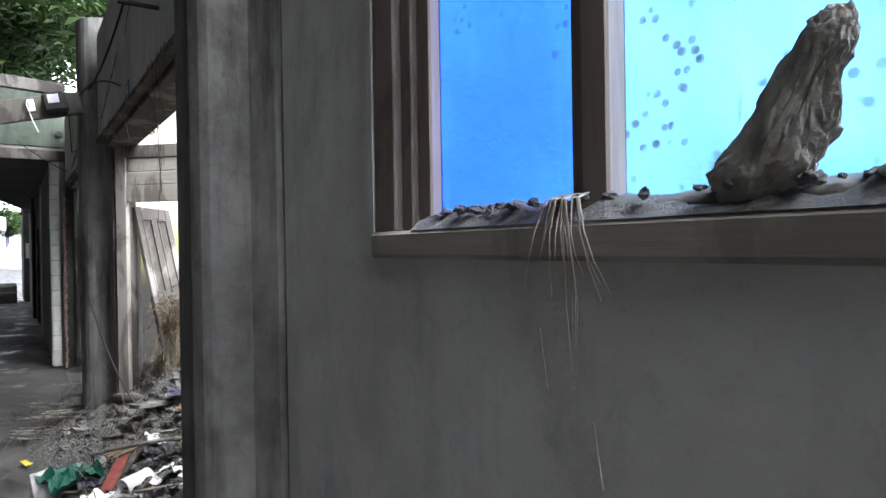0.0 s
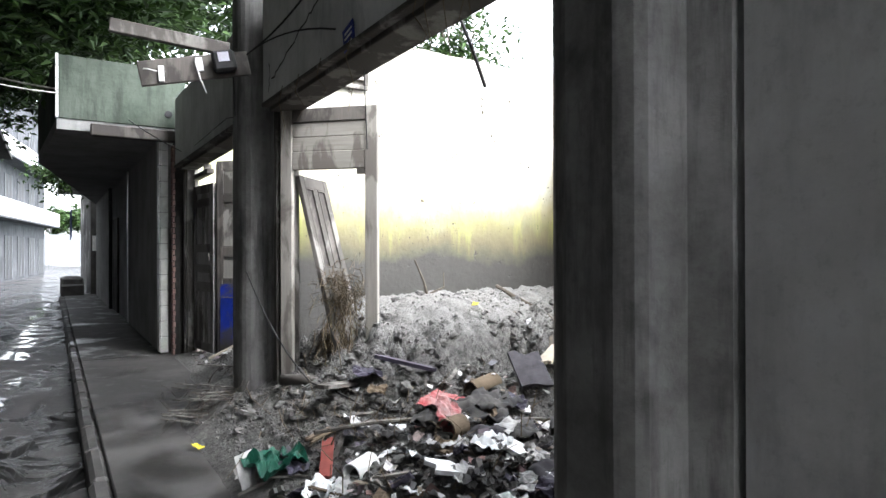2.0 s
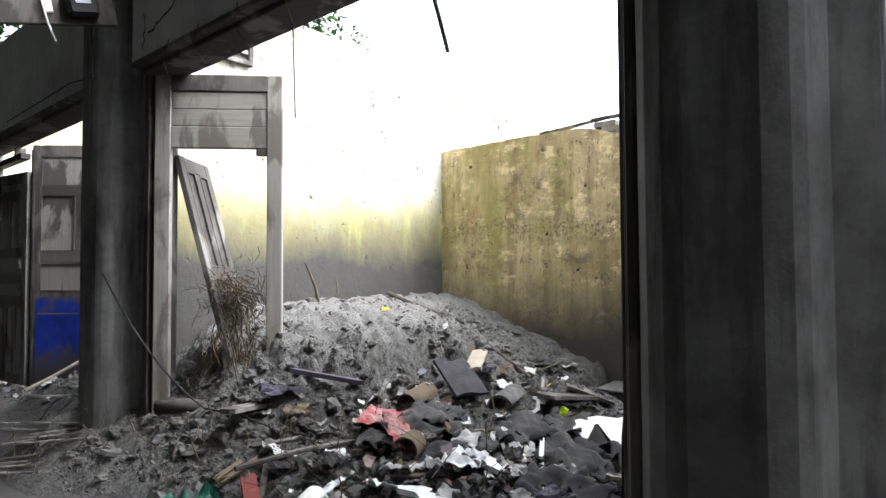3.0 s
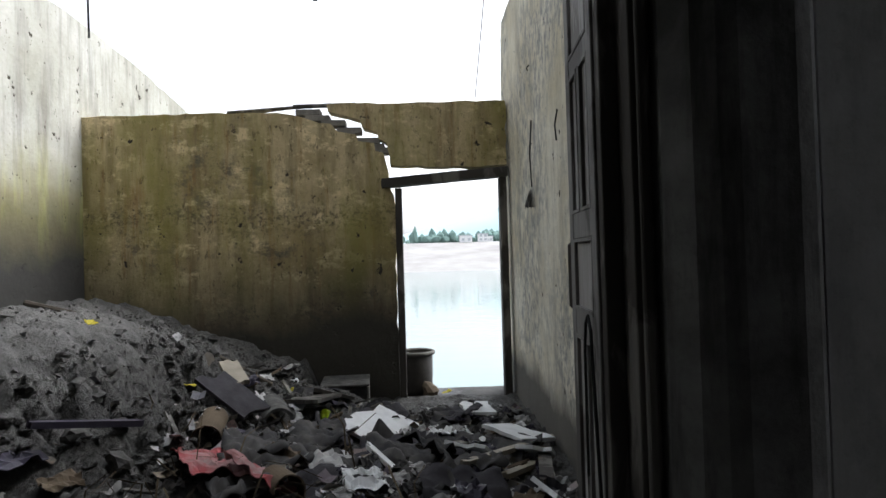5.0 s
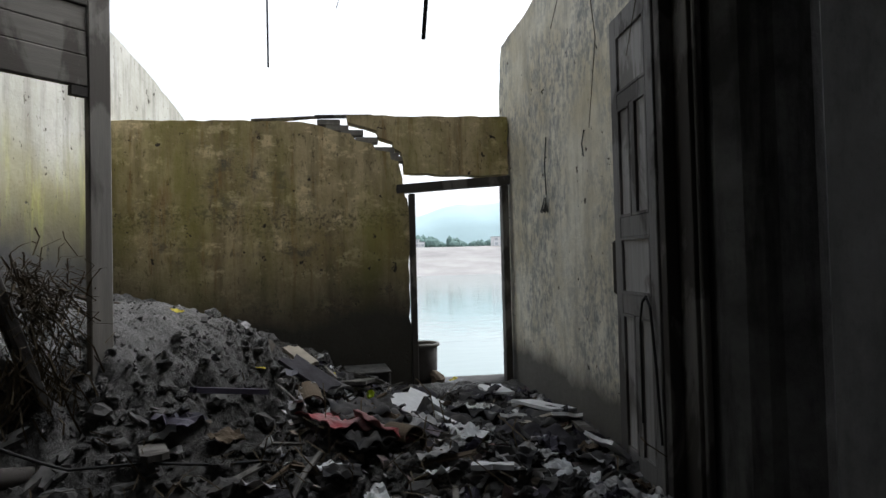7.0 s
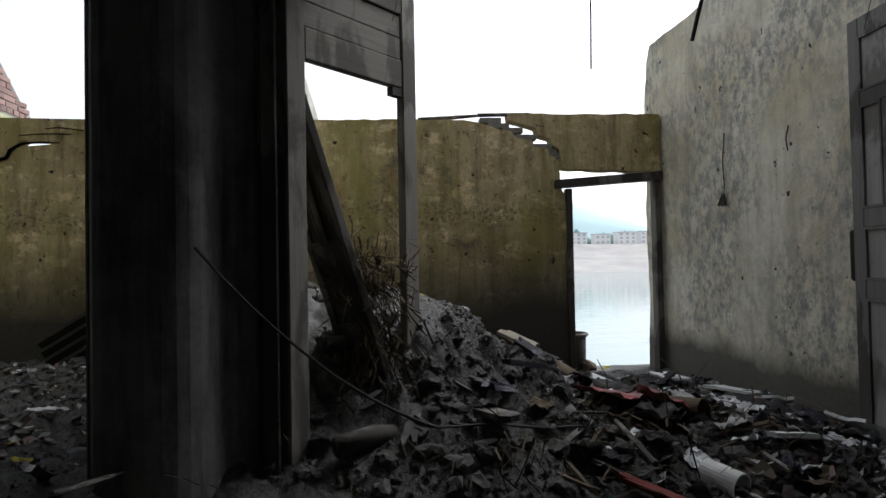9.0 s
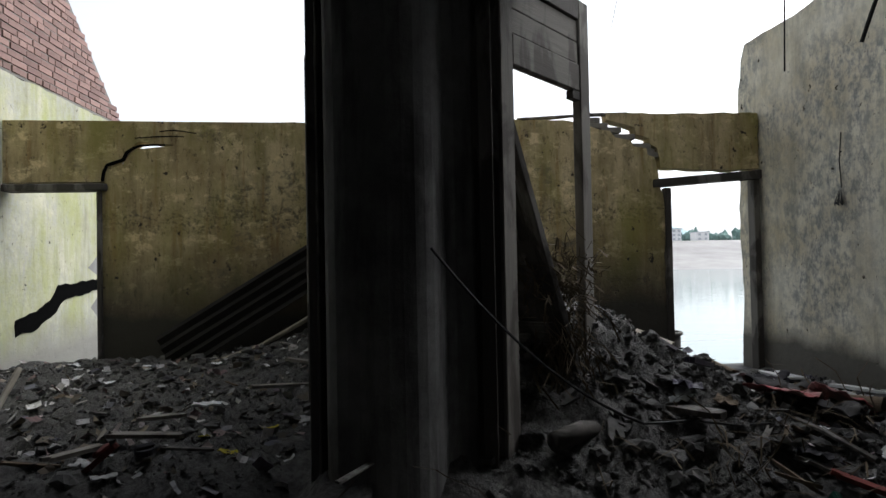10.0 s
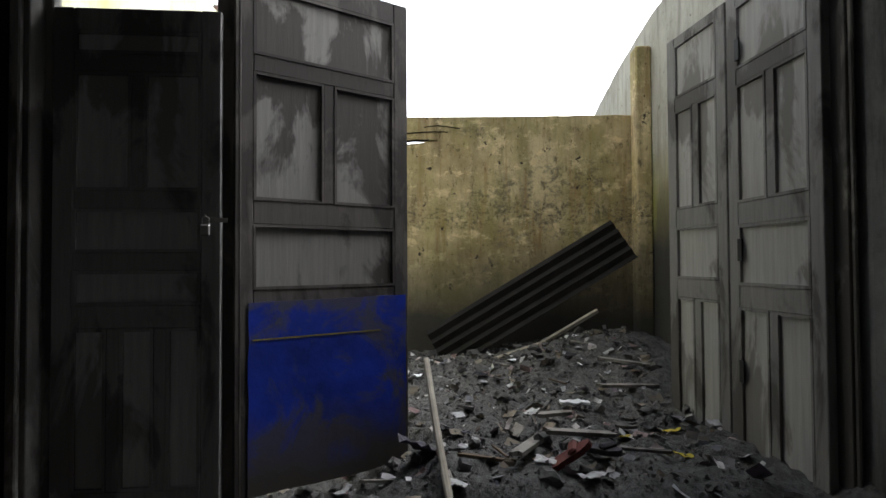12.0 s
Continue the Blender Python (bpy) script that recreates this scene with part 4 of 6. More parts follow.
tree("street_tree", (-3.2, 18.0, -0.14), [(-3.5, 13, 7.2), (-1.0, 14.5, 7.0), (1.2, 13.5, 7.2), (-1.5, 18, 8.0), (-4, 20, 7.5), (1.0, 17, 7.8), (-0.5, 11.2, 6.3), (2.4, 15.5, 7.6), (-3.0, 12.0, 6.4), (-2.6, 14.5, 5.6), (-3.0, 17.0, 5.4), (-1.5, 13.0, 5.8), (0.6, 12.2, 6.0), (-2.0, 16, 6.0)], 0.9, 80, 66, "large leafy tree arching over the street", seed=3)
# Unseen crown, added over the walkway to hold back light from overhead.
tree("street_tree", (-2.9, 7.0, -0.14), [(-1.4, 4.2, 7.4), (-1.2, 6.5, 7.3), (-2.5, 7.8, 7.2), (-1.2, 5.0, 6.6), (-1.0, 7.5, 6.4), (-2.2, 5.5, 7.8), (-0.9, 8.3, 7.0), (-1.0, 5.8, 7.0), (-2.6, 4.4, 7.0), (-0.6, 4.6, 7.6), (-2.4, 6.4, 6.6), (-0.4, 6.6, 7.4), (-1.0, 1.0, 7.2), (-1.0, 2.6, 7.0), (-1.0, -1.0, 7.0), (-1.0, -3.0, 7.0)], 0.8, 80, 70, "unseen leafy tree added to shade the walkway and front", size=0.14, seed=8)
tree("yard_tree", (9.5, 15.5, -2.0), [(6.0, 13.2, 6.0), (5.2, 14.0, 7.0), (7.0, 13.2, 6.8), (6.6, 15.0, 7.8), (8.6, 14.6, 8), (4.6, 15.2, 7.4), (7.8, 13.4, 6.3)], 0.55, 26, 22, "leafy tree rising behind the end wall", seed=5)

tree("far_tree", (-1.0, 92.0, -0.14), [(0, 87, 5.0), (4, 89, 5.5), (7, 90, 6.5), (2, 91, 6)], 1.2, 40, 30, "tall leafy tree at the far end of the street", size=0.3, seed=12, trunk=0.4)

creeper("roof_creeper", (-0.55, 25.0, 4.25), (0.35, 0.7, 0.45), 1500, 4, "leafy creeper hanging over the low roof's edge")
creeper("roof_creeper", (0.2, 30.0, 4.5), (0.6, 1.8, 0.2), 1200, 9, "leafy weeds growing on the low roof")

# ---- river and far bank ----
def water_material():
    m, nt, b = start("river_water")
    b.inputs["IOR"].default_value = 1.33
    finish(nt, b, (0.20, 0.26, 0.25), 0.09, tex(nt, 0.5, 4, 0.5, (1, 0.4, 1)), 0.12, 0.3)
    return m


bm = bmesh.new()
vs = [bm.verts.new(p) for p in ((6, -3000, -4.6), (320, -3000, -4.6), (320, 3000, -4.6), (6, 3000, -4.6))]
bm.faces.new(vs)
structure("water", bm, water_material(), "calm pale green river under an overcast sky", "river")
M_SAND = plain("sand_bank", (0.38, 0.365, 0.35), 0.95, 0.3, 0.05)
# Distance haze is painted into these tree, hill and window colours by paling them.
M_FARTREE = plain("far_trees", (0.20, 0.30, 0.27), 0.95, 0.4, 0.08)
M_HILL = plain("far_hill_hazed", (0.42, 0.55, 0.57), 0.95, 0.12, 0.004)
M_FARWALL = plain("far_white_wall", (0.80, 0.80, 0.80), 0.8, 0.08, 0.2)
M_FARWIN = plain("far_window_hazed", (0.50, 0.53, 0.56), 0.6, 0.2, 0.2)
bm = bmesh.new()
rows = []
for j in range(81):
    y = -1100 + j * 20
    row = []
    for x, z in ((250, -4.9), (285, -4.1), (330, 1.5), (365, 5.0), (400, 12.0), (520, 14), (1600, 16)):
        k = noise.noise((x * 0.02, y * 0.013, 4))
        row.append(bm.verts.new((x + 14 * k, y, z + (1.6 * k if 260 < x < 410 else 0))))
    rows.append(row)
for a, b in zip(rows, rows[1:]):
    for i in range(len(a) - 1):
        bm.faces.new((a[i], a[i + 1], b[i + 1], b[i]))
structure("backdrop_bank", bm, M_SAND, "grey sand bank across the river", "river bank", smooth=True)
bm = bmesh.new()
prev = None
for j in range(90):
    y = -2600 + j * 45
    z = 15 + 165 * math.exp(-((y + 430) / 420) ** 2) + 60 * math.exp(-((y - 500) / 400) ** 2) + 18 * noise.noise((y * 0.006, 2, 0)) + 6 * noise.noise((y * 0.03, 5, 0))
    cur = [bm.verts.new((1500, y, 0)), bm.verts.new((1560, y, z * 0.55)), bm.verts.new((1750, y, z)), bm.verts.new((2100, y, 0))]
    if prev:
        for i in range(3):
            bm.faces.new((prev[i], prev[i + 1], cur[i + 1], cur[i]))
    prev = cur
structure("backdrop_hill", bm, M_HILL, "hazy blue-green hill beyond the river", "hill", smooth=True)
rnd = random.Random(11)
bm = bmesh.new()
for k in range(520):
    y, x = rnd.uniform(-420, 120), rnd.uniform(430, 520)
    h = rnd.uniform(4, 9) * (1.5 if rnd.random() < 0.15 else 1)
    r = rnd.uniform(2.0, 4.5)
    vs = bmesh.ops.create_icosphere(bm, subdivisions=1, radius=1)["verts"]
    for v in vs:
        v.co = Vector((x + v.co.x * r * rnd.uniform(0.7, 1.2), y + v.co.y * r * rnd.uniform(0.7, 1.2), 13 + h * 0.45 + v.co.z * h * 0.55 * rnd.uniform(0.8, 1.15)))
tagged(part("far_trees", bm, M_FARTREE), "hazy belt of trees on the far bank", "trees", kind="stuff")


def far_house(x, y, w, h, floors):
    hs = thing("far_house", pose(x, y, 12.0), "white flat-roofed house on the far river bank", "house", "houses across the river")
    part("wall", boxed(0, 9, -w / 2, w / 2, -3, h), M_FARWALL, hs)
    part("roof", boxed(-0.5, 9.5, -w / 2 - 0.5, w / 2 + 0.5, h + 0.01, h + 0.5), M_FARWIN, hs)
    n = max(2, int(w / 3.4))
    for f in range(floors):
        for k in range(n):
            yc = -w / 2 + (k + 0.5) * w / n
            part("window", boxed(-0.12, 0.05, yc - 0.9, yc + 0.9, h * f / floors + 0.8, h * f / floors + 2.3), M_FARWIN, hs)


for y, w, h, f in ((-26, 8, 4, 1), (-38, 6, 5, 2), (-42.5, 5, 3.5, 1), (-97, 11, 6, 2), (-116, 10, 7, 2), (-130, 12, 8, 3), (-147, 11, 7, 2), (-163, 13, 8, 3), (-181, 14, 8.5, 3), (-203, 9, 6, 2), (-300, 12, 6, 2)):
    far_house(402 + rnd.uniform(-6, 8), y, w, h, f)

# ---- things lying and hanging about ----
def ground_at(x, y):
    h = rubble(x, y)
    return max(0.0, h + lumps(x, y, h) * step01(0.0, 0.06, h))


def lie(x, y, lift=0.0, rz=0.0, tilt=0.0, roll=0.0):
    return pose(x, y, ground_at(x, y) + lift, tilt, roll, rz)


def place(ob, m):
    ob.matrix_world = m
    return ob


def crumple(w, l, t, amp, seed, nx=6, ny=7):
    """A bent, creased sheet with thickness."""
    bm = bmesh.new()
    g = []
    for j in range(ny + 1):
        row = []
        for i in range(nx + 1):
            u, v = (i / nx - 0.5) * w, (j / ny - 0.5) * l
            k = noise.noise((u * 5 / max(w, 0.1) + seed * 7.1, v * 4 / max(l, 0.1), seed))
            e = noise.noise_vector((u * 9, v * 9, seed * 3.7)) * 0.06 * min(w, l)
            row.append(bm.verts.new((u + e.x, v + e.y, amp * k + amp * 0.9)))
        g.append(row)
    for j in range(ny):
        for i in range(nx):
            bm.faces.new((g[j][i], g[j][i + 1], g[j + 1][i + 1], g[j + 1][i]))
    r = bmesh.ops.extrude_face_region(bm, geom=list(bm.faces))
    bmesh.ops.translate(bm, vec=(0, 0, t), verts=[v for v in r["geom"] if isinstance(v, bmesh.types.BMVert)])
    return bm


def stone(r, seed, flat=0.6):
    bm = bmesh.new()
    bmesh.ops.create_icosphere(bm, subdivisions=2, radius=r)
    for v in bm.verts:
        k = 1 + 0.55 * noise.noise(v.co / r * 1.5 + Vector((seed, seed * 2.3, 0))) + 0.3 * noise.noise(v.co / r * 3.5 + Vector((0, seed, 0)))
        v.co = Vector((v.co.x * k, v.co.y * k * 0.8, v.co.z * k * flat))
    return bm


def curl(r, l, arc, t=0.006, n=12):
    """A sheet rolled part of the way round."""
    bm = bmesh.new()
    g = []
    for i in range(n + 1):
        a = radians(arc) * i / n
        k = r * (1 + 0.35 * i / n)
        g.append([bm.verts.new((k * math.cos(a), l * j / 3 + 0.01 * noise.noise((i * 0.7, j, 1)), k * math.sin(a))) for j in range(4)])
    for i in range(n):
        for j in range(3):
            bm.faces.new((g[i][j], g[i + 1][j], g[i + 1][j + 1], g[i][j + 1]))
    rr = bmesh.ops.extrude_face_region(bm, geom=list(bm.faces))
    for v in [v for v in rr["geom"] if isinstance(v, bmesh.types.BMVert)]:
        v.co.x *= 1 - t / r
        v.co.z *= 1 - t / r
    return bm


def plank(w, l, t, seed):
    """A split board with broken ends."""
    rn = random.Random(seed)
    lp = [(-w / 2, -l / 2)] + [(-w / 2 + w * k / 4, -l / 2 + rn.uniform(-0.03, 0.03)) for k in (1, 2, 3)] + [(w / 2, -l / 2)]
    lp += [(w / 2, l / 2)] + [(w / 2 - w * k / 4, l / 2 + rn.uniform(-0.04, 0.04)) for k in (1, 2, 3)] + [(-w / 2, l / 2)]
    return slab("z", 0, t, [lp])


M_CARD = plain("cardboard", (0.13, 0.10, 0.07), 0.9, 0.4, 9)
M_REDP = plain("red_print", (0.30, 0.035, 0.042), 0.6, 0.5, 6, second=(0.30, 0.25, 0.24))
M_SHEETB = plain("dark_sheet", (0.025, 0.025, 0.028), 0.75, 0.4, 8, second=(0.08, 0.075, 0.07))
M_STYRO = plain("foam", (0.78, 0.79, 0.80), 0.8, 0.2, 12)
M_GREENB = plain("green_plastic", (0.012, 0.085, 0.055), 0.4, 0.5, 10)
M_STONE = plain("rubble_stone", (0.13, 0.127, 0.122), 0.95, 0.65, 12, bump=0.6)
M_PAPER = plain("paper", (0.46, 0.455, 0.45), 0.8, 0.35, 10)
M_CLOTH = plain("muddy_cloth", (0.055, 0.052, 0.058), 0.95, 0.5, 10, bump=0.6)
M_PVC = plain("pvc", (0.70, 0.70, 0.68), 0.4, 0.2, 8)
M_ROOT = plain("pale_root", (0.42, 0.37, 0.30), 0.9, 0.3, 20)
M_STRAW = plain("straw", (0.12, 0.094, 0.06), 0.9, 0.5, 20)
M_YEL = plain("yellow_leaf", (0.45, 0.38, 0.04), 0.7, 0.3, 20)
M_LIME = plain("lime_plastic", (0.45, 0.60, 0.02), 0.4, 0.3, 20)
M_BAMBOO = plain("bamboo", (0.32, 0.285, 0.23), 0.6, 0.35, 10)
M_LILAC = plain("lilac_plastic", (0.05, 0.045, 0.065), 0.45, 0.35, 12)

# pipe length lying by the walkway
def pipe(r, l, t=0.006, sides=24):
    bm = bmesh.new()
    rings = []
    for rr, y in ((r, 0), (r, l), (r - t, l), (r - t, 0)):
        rings.append([bm.verts.new((rr * math.cos(a), y, rr * math.sin(a))) for a in [math.tau * k / sides for k in range(sides)]])
    for a, b in zip(rings, rings[1:] + rings[:1]):
        for k in range(sides):
            bm.faces.new((a[k], a[(k + 1) % sides], b[(k + 1) % sides], b[k]))
    return bm


p = tagged(part("plastic_pipe", pipe(0.06, 0.17), M_PVC, smooth=False), "short white plastic pipe lying in the rubble", "pipe")
place(p, lie(0.56, 3.98, 0.055, -65, 6))
p = tagged(part("plastic_bag", crumple(0.30, 0.26, 0.002, 0.12, 4.2, 18, 18), M_GREENB), "crumpled dark green plastic bag in the rubble", "bag")
place(p, lie(0.33, 4.55, 0.0, 20))
p = tagged(part("plastic_bag", crumple(0.22, 0.20, 0.002, 0.07, 6.7, 12, 12), M_STYRO), "crumpled white plastic bag beside the pipe", "bag")
place(p, lie(0.44, 4.02, -0.03, -30))
p = tagged(part("paper_board", crumple(0.14, 0.2, 0.004, 0.01, 2.2), M_PAPER), "pale torn board standing by the green bag", "board")
place(p, lie(0.18, 4.62, 0.1, 30, 70))
p = tagged(part("red_strip", plank(0.07, 0.34, 0.02, 3), plain("faded_red_wood", (0.22, 0.06, 0.05), 0.8, 0.4)), "faded red wooden strip lying in the rubble", "board")
place(p, lie(0.56, 4.32, 0.05, -25, 18))
p = tagged(part("stick", tube([(-0.35, 0, 0), (0, 0.01, 0.015), (0.35, 0, 0)], 0.013), M_WOODD), "dark stick lying across the rubble", "stick")
place(p, lie(0.85, 4.32, 0.06, -8))

# cartons and dark sheets in the middle of the first room
carton = thing("carton", lie(1.30, 4.24, 0.03, 35, 14), "muddy opened carton with a red printed side", "carton")
part("side", crumple(0.36, 0.22, 0.004, 0.04, 1.1, 12, 12), M_REDP, carton, "red and white printed cardboard")
bm = crumple(0.30, 0.18, 0.004, 0.05, 8.3, 12, 10)
bmesh.ops.transform(bm, matrix=pose(-0.22, -0.12, 0.0, 20, -15, 30), verts=bm.verts)
part("flap", bm, M_REDP, carton)
card = tagged(part("cardboard_tube", curl(0.055, 0.2, 250, n=18), M_CARD), "curled brown corrugated cardboard", "cardboard")
place(card, lie(1.24, 3.96, 0.05, 120, 5))
card = tagged(part("cardboard_tube", curl(0.06, 0.24, 220, n=18), M_CARD), "rolled muddy cardboard on the heap", "cardboard")
place(card, lie(1.60, 4.34, 0.05, -80, 8))
FELTS = ((1.60, 4.15, 0.40, 0.26, 1.2, 20, 10), (1.42, 4.02, 0.36, 0.24, 3.4, -35, 12), (2.33, 4.07, 0.46, 0.30, 2.3, -30, 12), (2.0, 3.5, 0.4, 0.34, 5.1, 10, 14), (1.5, 3.85, 0.38, 0.2, 6.1, 80, 6), (1.5, 3.3, 0.34, 0.26, 7.7, -50, 3), (2.35, 3.3, 0.36, 0.32, 10.3, 45, 20), (2.05, 3.95, 0.30, 0.22, 8.2, 60, 18), (1.15, 4.12, 0.34, 0.16, 9.1, 30, 8), (2.75, 3.95, 0.34, 0.26, 4.6, 15, 14), (1.85, 3.1, 0.30, 0.22, 11.7, 95, 10))
for x, y, w_, l_, s, rz, tl in FELTS:
    sh = tagged(part("roofing_felt", crumple(w_, l_, 0.006, 0.075, s, 12, 12), M_SHEETB, smooth=True), "creased black roofing felt lying in the rubble", "felt", "black felt pieces")
    place(sh, lie(x, y, 0.01, rz, tl))
# a felt sheet rolled into a cone, standing up from the litter
bm = bmesh.new()
cone_rows = []
for i in range(19):
    a = radians(-30 + 250 * i / 18)
    cone_rows.append([bm.verts.new(((0.15 * (1 - q) + 0.012) * math.cos(a) * (1 + 0.12 * noise.noise((a, q, 2))), (0.15 * (1 - q) + 0.012) * math.sin(a), 0.20 * q)) for q in (0, 0.2, 0.4, 0.6, 0.8, 1.0)])
for a, b in zip(cone_rows, cone_rows[1:]):
    for j in range(5):
        bm.faces.new((a[j], b[j], b[j + 1], a[j + 1]))
sh = tagged(part("roofing_felt", bm, M_SHEETB, smooth=True), "black roofing felt rolled into a pointed cone", "felt", "black felt pieces")
place(sh, lie(2.60, 3.60, 0.0, 20, -10))
for x, y, w_, l_, rz, tl, s in ((2.56, 2.78, 0.40, 0.26, 30, 8, 1), (2.90, 3.66, 0.55, 0.34, -25, 20, 2), (2.17, 2.74, 0.2, 0.16, 70, 28, 3), (1.42, 2.80, 0.24, 0.14, 15, 40, 4), (3.3, 2.95, 0.34, 0.2, 5, 3, 5), (2.3, 3.10, 0.26, 0.16, 60, 34, 6), (1.3, 3.55, 0.16, 0.10, 40, 25, 7), (0.85, 3.55, 0.18, 0.13, 75, 12, 8)):
    bm = plank(w_, l_, 0.022, s)
    sh = tagged(part("foam_board", bm, M_STYRO), "dirty white foam board broken off a package", "foam", "foam pieces")
    place(sh, lie(x, y, 0.06, rz, tl))
for x, y, rz, mt, k in ((2.5, 3.36, 10, M_REDP, 1.0), (2.75, 3.2, 60, M_STYRO, 2.0), (1.75, 3.75, -20, M_PAPER, 3.0), (1.95, 3.78, 40, M_PAPER, 4.0), (2.15, 3.65, 100, M_LILAC, 5.0), (1.2, 3.6, 15, M_STYRO, 6.0), (1.9, 4.25, 70, M_STYRO, 7.0), (2.35, 3.0, 30, M_LILAC, 8.0), (1.0, 3.2, 10, M_STYRO, 9.0), (1.6, 2.95, 50, M_PAPER, 10.0)):
    bag = tagged(part("plastic_bag", crumple(0.22, 0.16, 0.002, 0.045, k, 14, 14), mt), "crumpled plastic bag lying among the litter", "bag", "bags of the first room")
    place(bag, lie(x, y, 0.0, rz, 8))
tile = tagged(part("ridge_tile", curl(0.075, 0.42, 160, 0.014, 14), M_STONE), "dark half-round ridge tile lying on the heap", "tile")
place(tile, lie(2.70, 4.34, 0.0, 110, 0))
slate = tagged(part("felt_slab", plank(0.24, 0.36, 0.02, 6), M_CLOTH), "dark slab of broken roofing leaning on the heap", "slab")
place(slate, lie(2.16, 4.40, 0.08, -20, 32))
p = tagged(part("plastic_bottle", stone(0.035, 2.0, 1.2), M_LIME), "yellow-green crumpled plastic bottle", "bottle")
place(p, lie(2.84, 4.01, 0.07))
for x, y, w_, l_, rz, tl, mt in ((2.45, 4.48, 0.11, 0.34, -62, 12, M_BAMBOO), (3.05, 4.15, 0.30, 0.5, 80, 8, M_WOODD), (3.35, 4.1, 0.24, 0.4, 40, 20, M_WOODD), (2.5, 3.05, 0.06, 0.9, 35, 8, M_WOOD), (2.2, 2.85, 0.05, 1.1, 55, 8, M_BAMBOO), (2.0, 2.72, 0.07, 0.8, 80, 6, M_WOODD), (0.95, 4.95, 0.1, 0.4, 110, 5, M_WOODD), (1.28, 4.70, 0.05, 0.42, 50, 12, M_LILAC), (1.9, 3.7, 0.03, 0.7, 70, 5, M_BAMBOO), (2.02, 2.80, 0.05, 0.7, 60, 10, M_BAMBOO), (1.7, 3.5, 0.025, 0.6, -60, 8, M_STYRO)):
    b_ = tagged(part("broken_board", plank(w_, l_, 0.025, x * 7), mt), "broken wooden board lying on the heap", "board", "broken boards")
    place(b_, lie(x, y, 0.05, rz, tl))
crate = thing("crate", pose(3.93, 4.01, -0.12, 0, 0, 4), "mud-covered dark box with one pale side, half buried", "box")
part("body", boxed(-0.2, 0.2, -0.18, 0.18, 0, 0.37, bevel=0.012), M_SHEETB, crate)
part("side", boxed(-0.19, 0.19, -0.196, -0.1815, 0.01, 0.36, bevel=0.003), M_METAL, crate)
part("lid", boxed(-0.22, 0.22, -0.2, 0.2, 0.3715, 0.39, bevel=0.006), M_STONE, crate)
log = tagged(part("log", tube([(0, 0, 0), (0.16, -0.1, 0.02), (0.34, -0.14, -0.02), (0.48, -0.25, -0.05)], 0.045, 9, 0.8), M_WOODD, smooth=True), "dark broken log by the column's foot", "log")
place(log, lie(0.72, 5.62, 0.10, -25))
rod = tagged(part("pole", tube([(x, y, ground_at(x, y) + 0.03) for x, y in ((3.26, 6.2), (3.16, 5.75), (3.08, 5.3), (3.0, 4.85), (3.02, 4.4))], 0.022, 7), M_BARK), "long thin pole lying along the silt", "pole")
tagged(part("pole_stub", tube([(2.34, 6.1, 0.9), (2.27, 6.08, 1.12), (2.18, 6.1, 1.33)], 0.02, 6, 0.4), M_BARK), "broken stick standing in the silt", "stick")
tagged(part("stick", tube([(2.32, 6.05, 1.0), (2.45, 6.0, 1.06), (2.5, 6.08, 1.2)], 0.012, 5, 0.4), M_BARK), "thin twig standing in the silt", "stick")

# doorstep to the river
barrel = thing("barrel", pose(4.58, 3.43, 0.0), "old dark clay water jar on the doorstep", "jar")
bm = bmesh.new()
prof = [(0.14, 0.0), (0.155, 0.05), (0.16, 0.2), (0.163, 0.36), (0.15, 0.37), (0.145, 0.2), (0.13, 0.04)]
rings = [[bm.verts.new((r * math.cos(a), r * math.sin(a), z)) for a in [math.tau * k / 28 for k in range(28)]] for r, z in prof]
for a, b in zip(rings, rings[1:]):
    for k in range(28):
        bm.faces.new((a[k], a[(k + 1) % 28], b[(k + 1) % 28], b[k]))
bm.faces.new(rings[0]), bm.faces.new(rings[-1])
part("body", bm, plain("dark_clay", (0.09, 0.085, 0.08), 0.8, 0.4, 10), barrel, smooth=True)
bm = bmesh.new()
rings = []
for k in range(29):
    a = math.tau * k / 28
    rings.append([bm.verts.new(((0.168 + 0.02 * math.cos(b)) * math.cos(a), (0.168 + 0.02 * math.cos(b)) * math.sin(a), 0.38 + 0.02 * math.sin(b))) for b in [math.tau * j / 8 for j in range(8)]])
for a, b in zip(rings, rings[1:]):
    for j in range(8):
        bm.faces.new((a[j], a[(j + 1) % 8], b[(j + 1) % 8], b[j]))
part("rim", bm, plain("clay_rim", (0.16, 0.155, 0.14), 0.85, 0.4, 10), barrel, smooth=True)
p = tagged(part("bundle", stone(0.085, 5.0, 0.75), M_CARD), "brown tied bundle lying on the doorstep", "bundle")
place(p, pose(4.38, 3.30, 0.06))

# corrugated sheet and board against the back wall of the second room
sheet = bmesh.new()
A, B = Vector((3.86, 8.32, 0.20)), Vector((3.84, 6.62, 1.22))
ax = (B - A).normalized()
up = Vector((0.32, 0.45, 0.83))
up = (up - ax * up.dot(ax)).normalized()
nrm = ax.cross(up)
L, W = (B - A).length, 0.43
g = []
for i in range(19):
    v = i / 18 * W
    off = 0.016 * math.cos(v / W * math.tau * 4.5)
    g.append([sheet.verts.new(A + ax * (L * j / 6) + up * v + nrm * off) for j in range(7)])
for i in range(18):
    for j in range(6):
        sheet.faces.new((g[i][j], g[i + 1][j], g[i + 1][j + 1], g[i][j + 1]))
r = bmesh.ops.extrude_face_region(sheet, geom=list(sheet.faces))
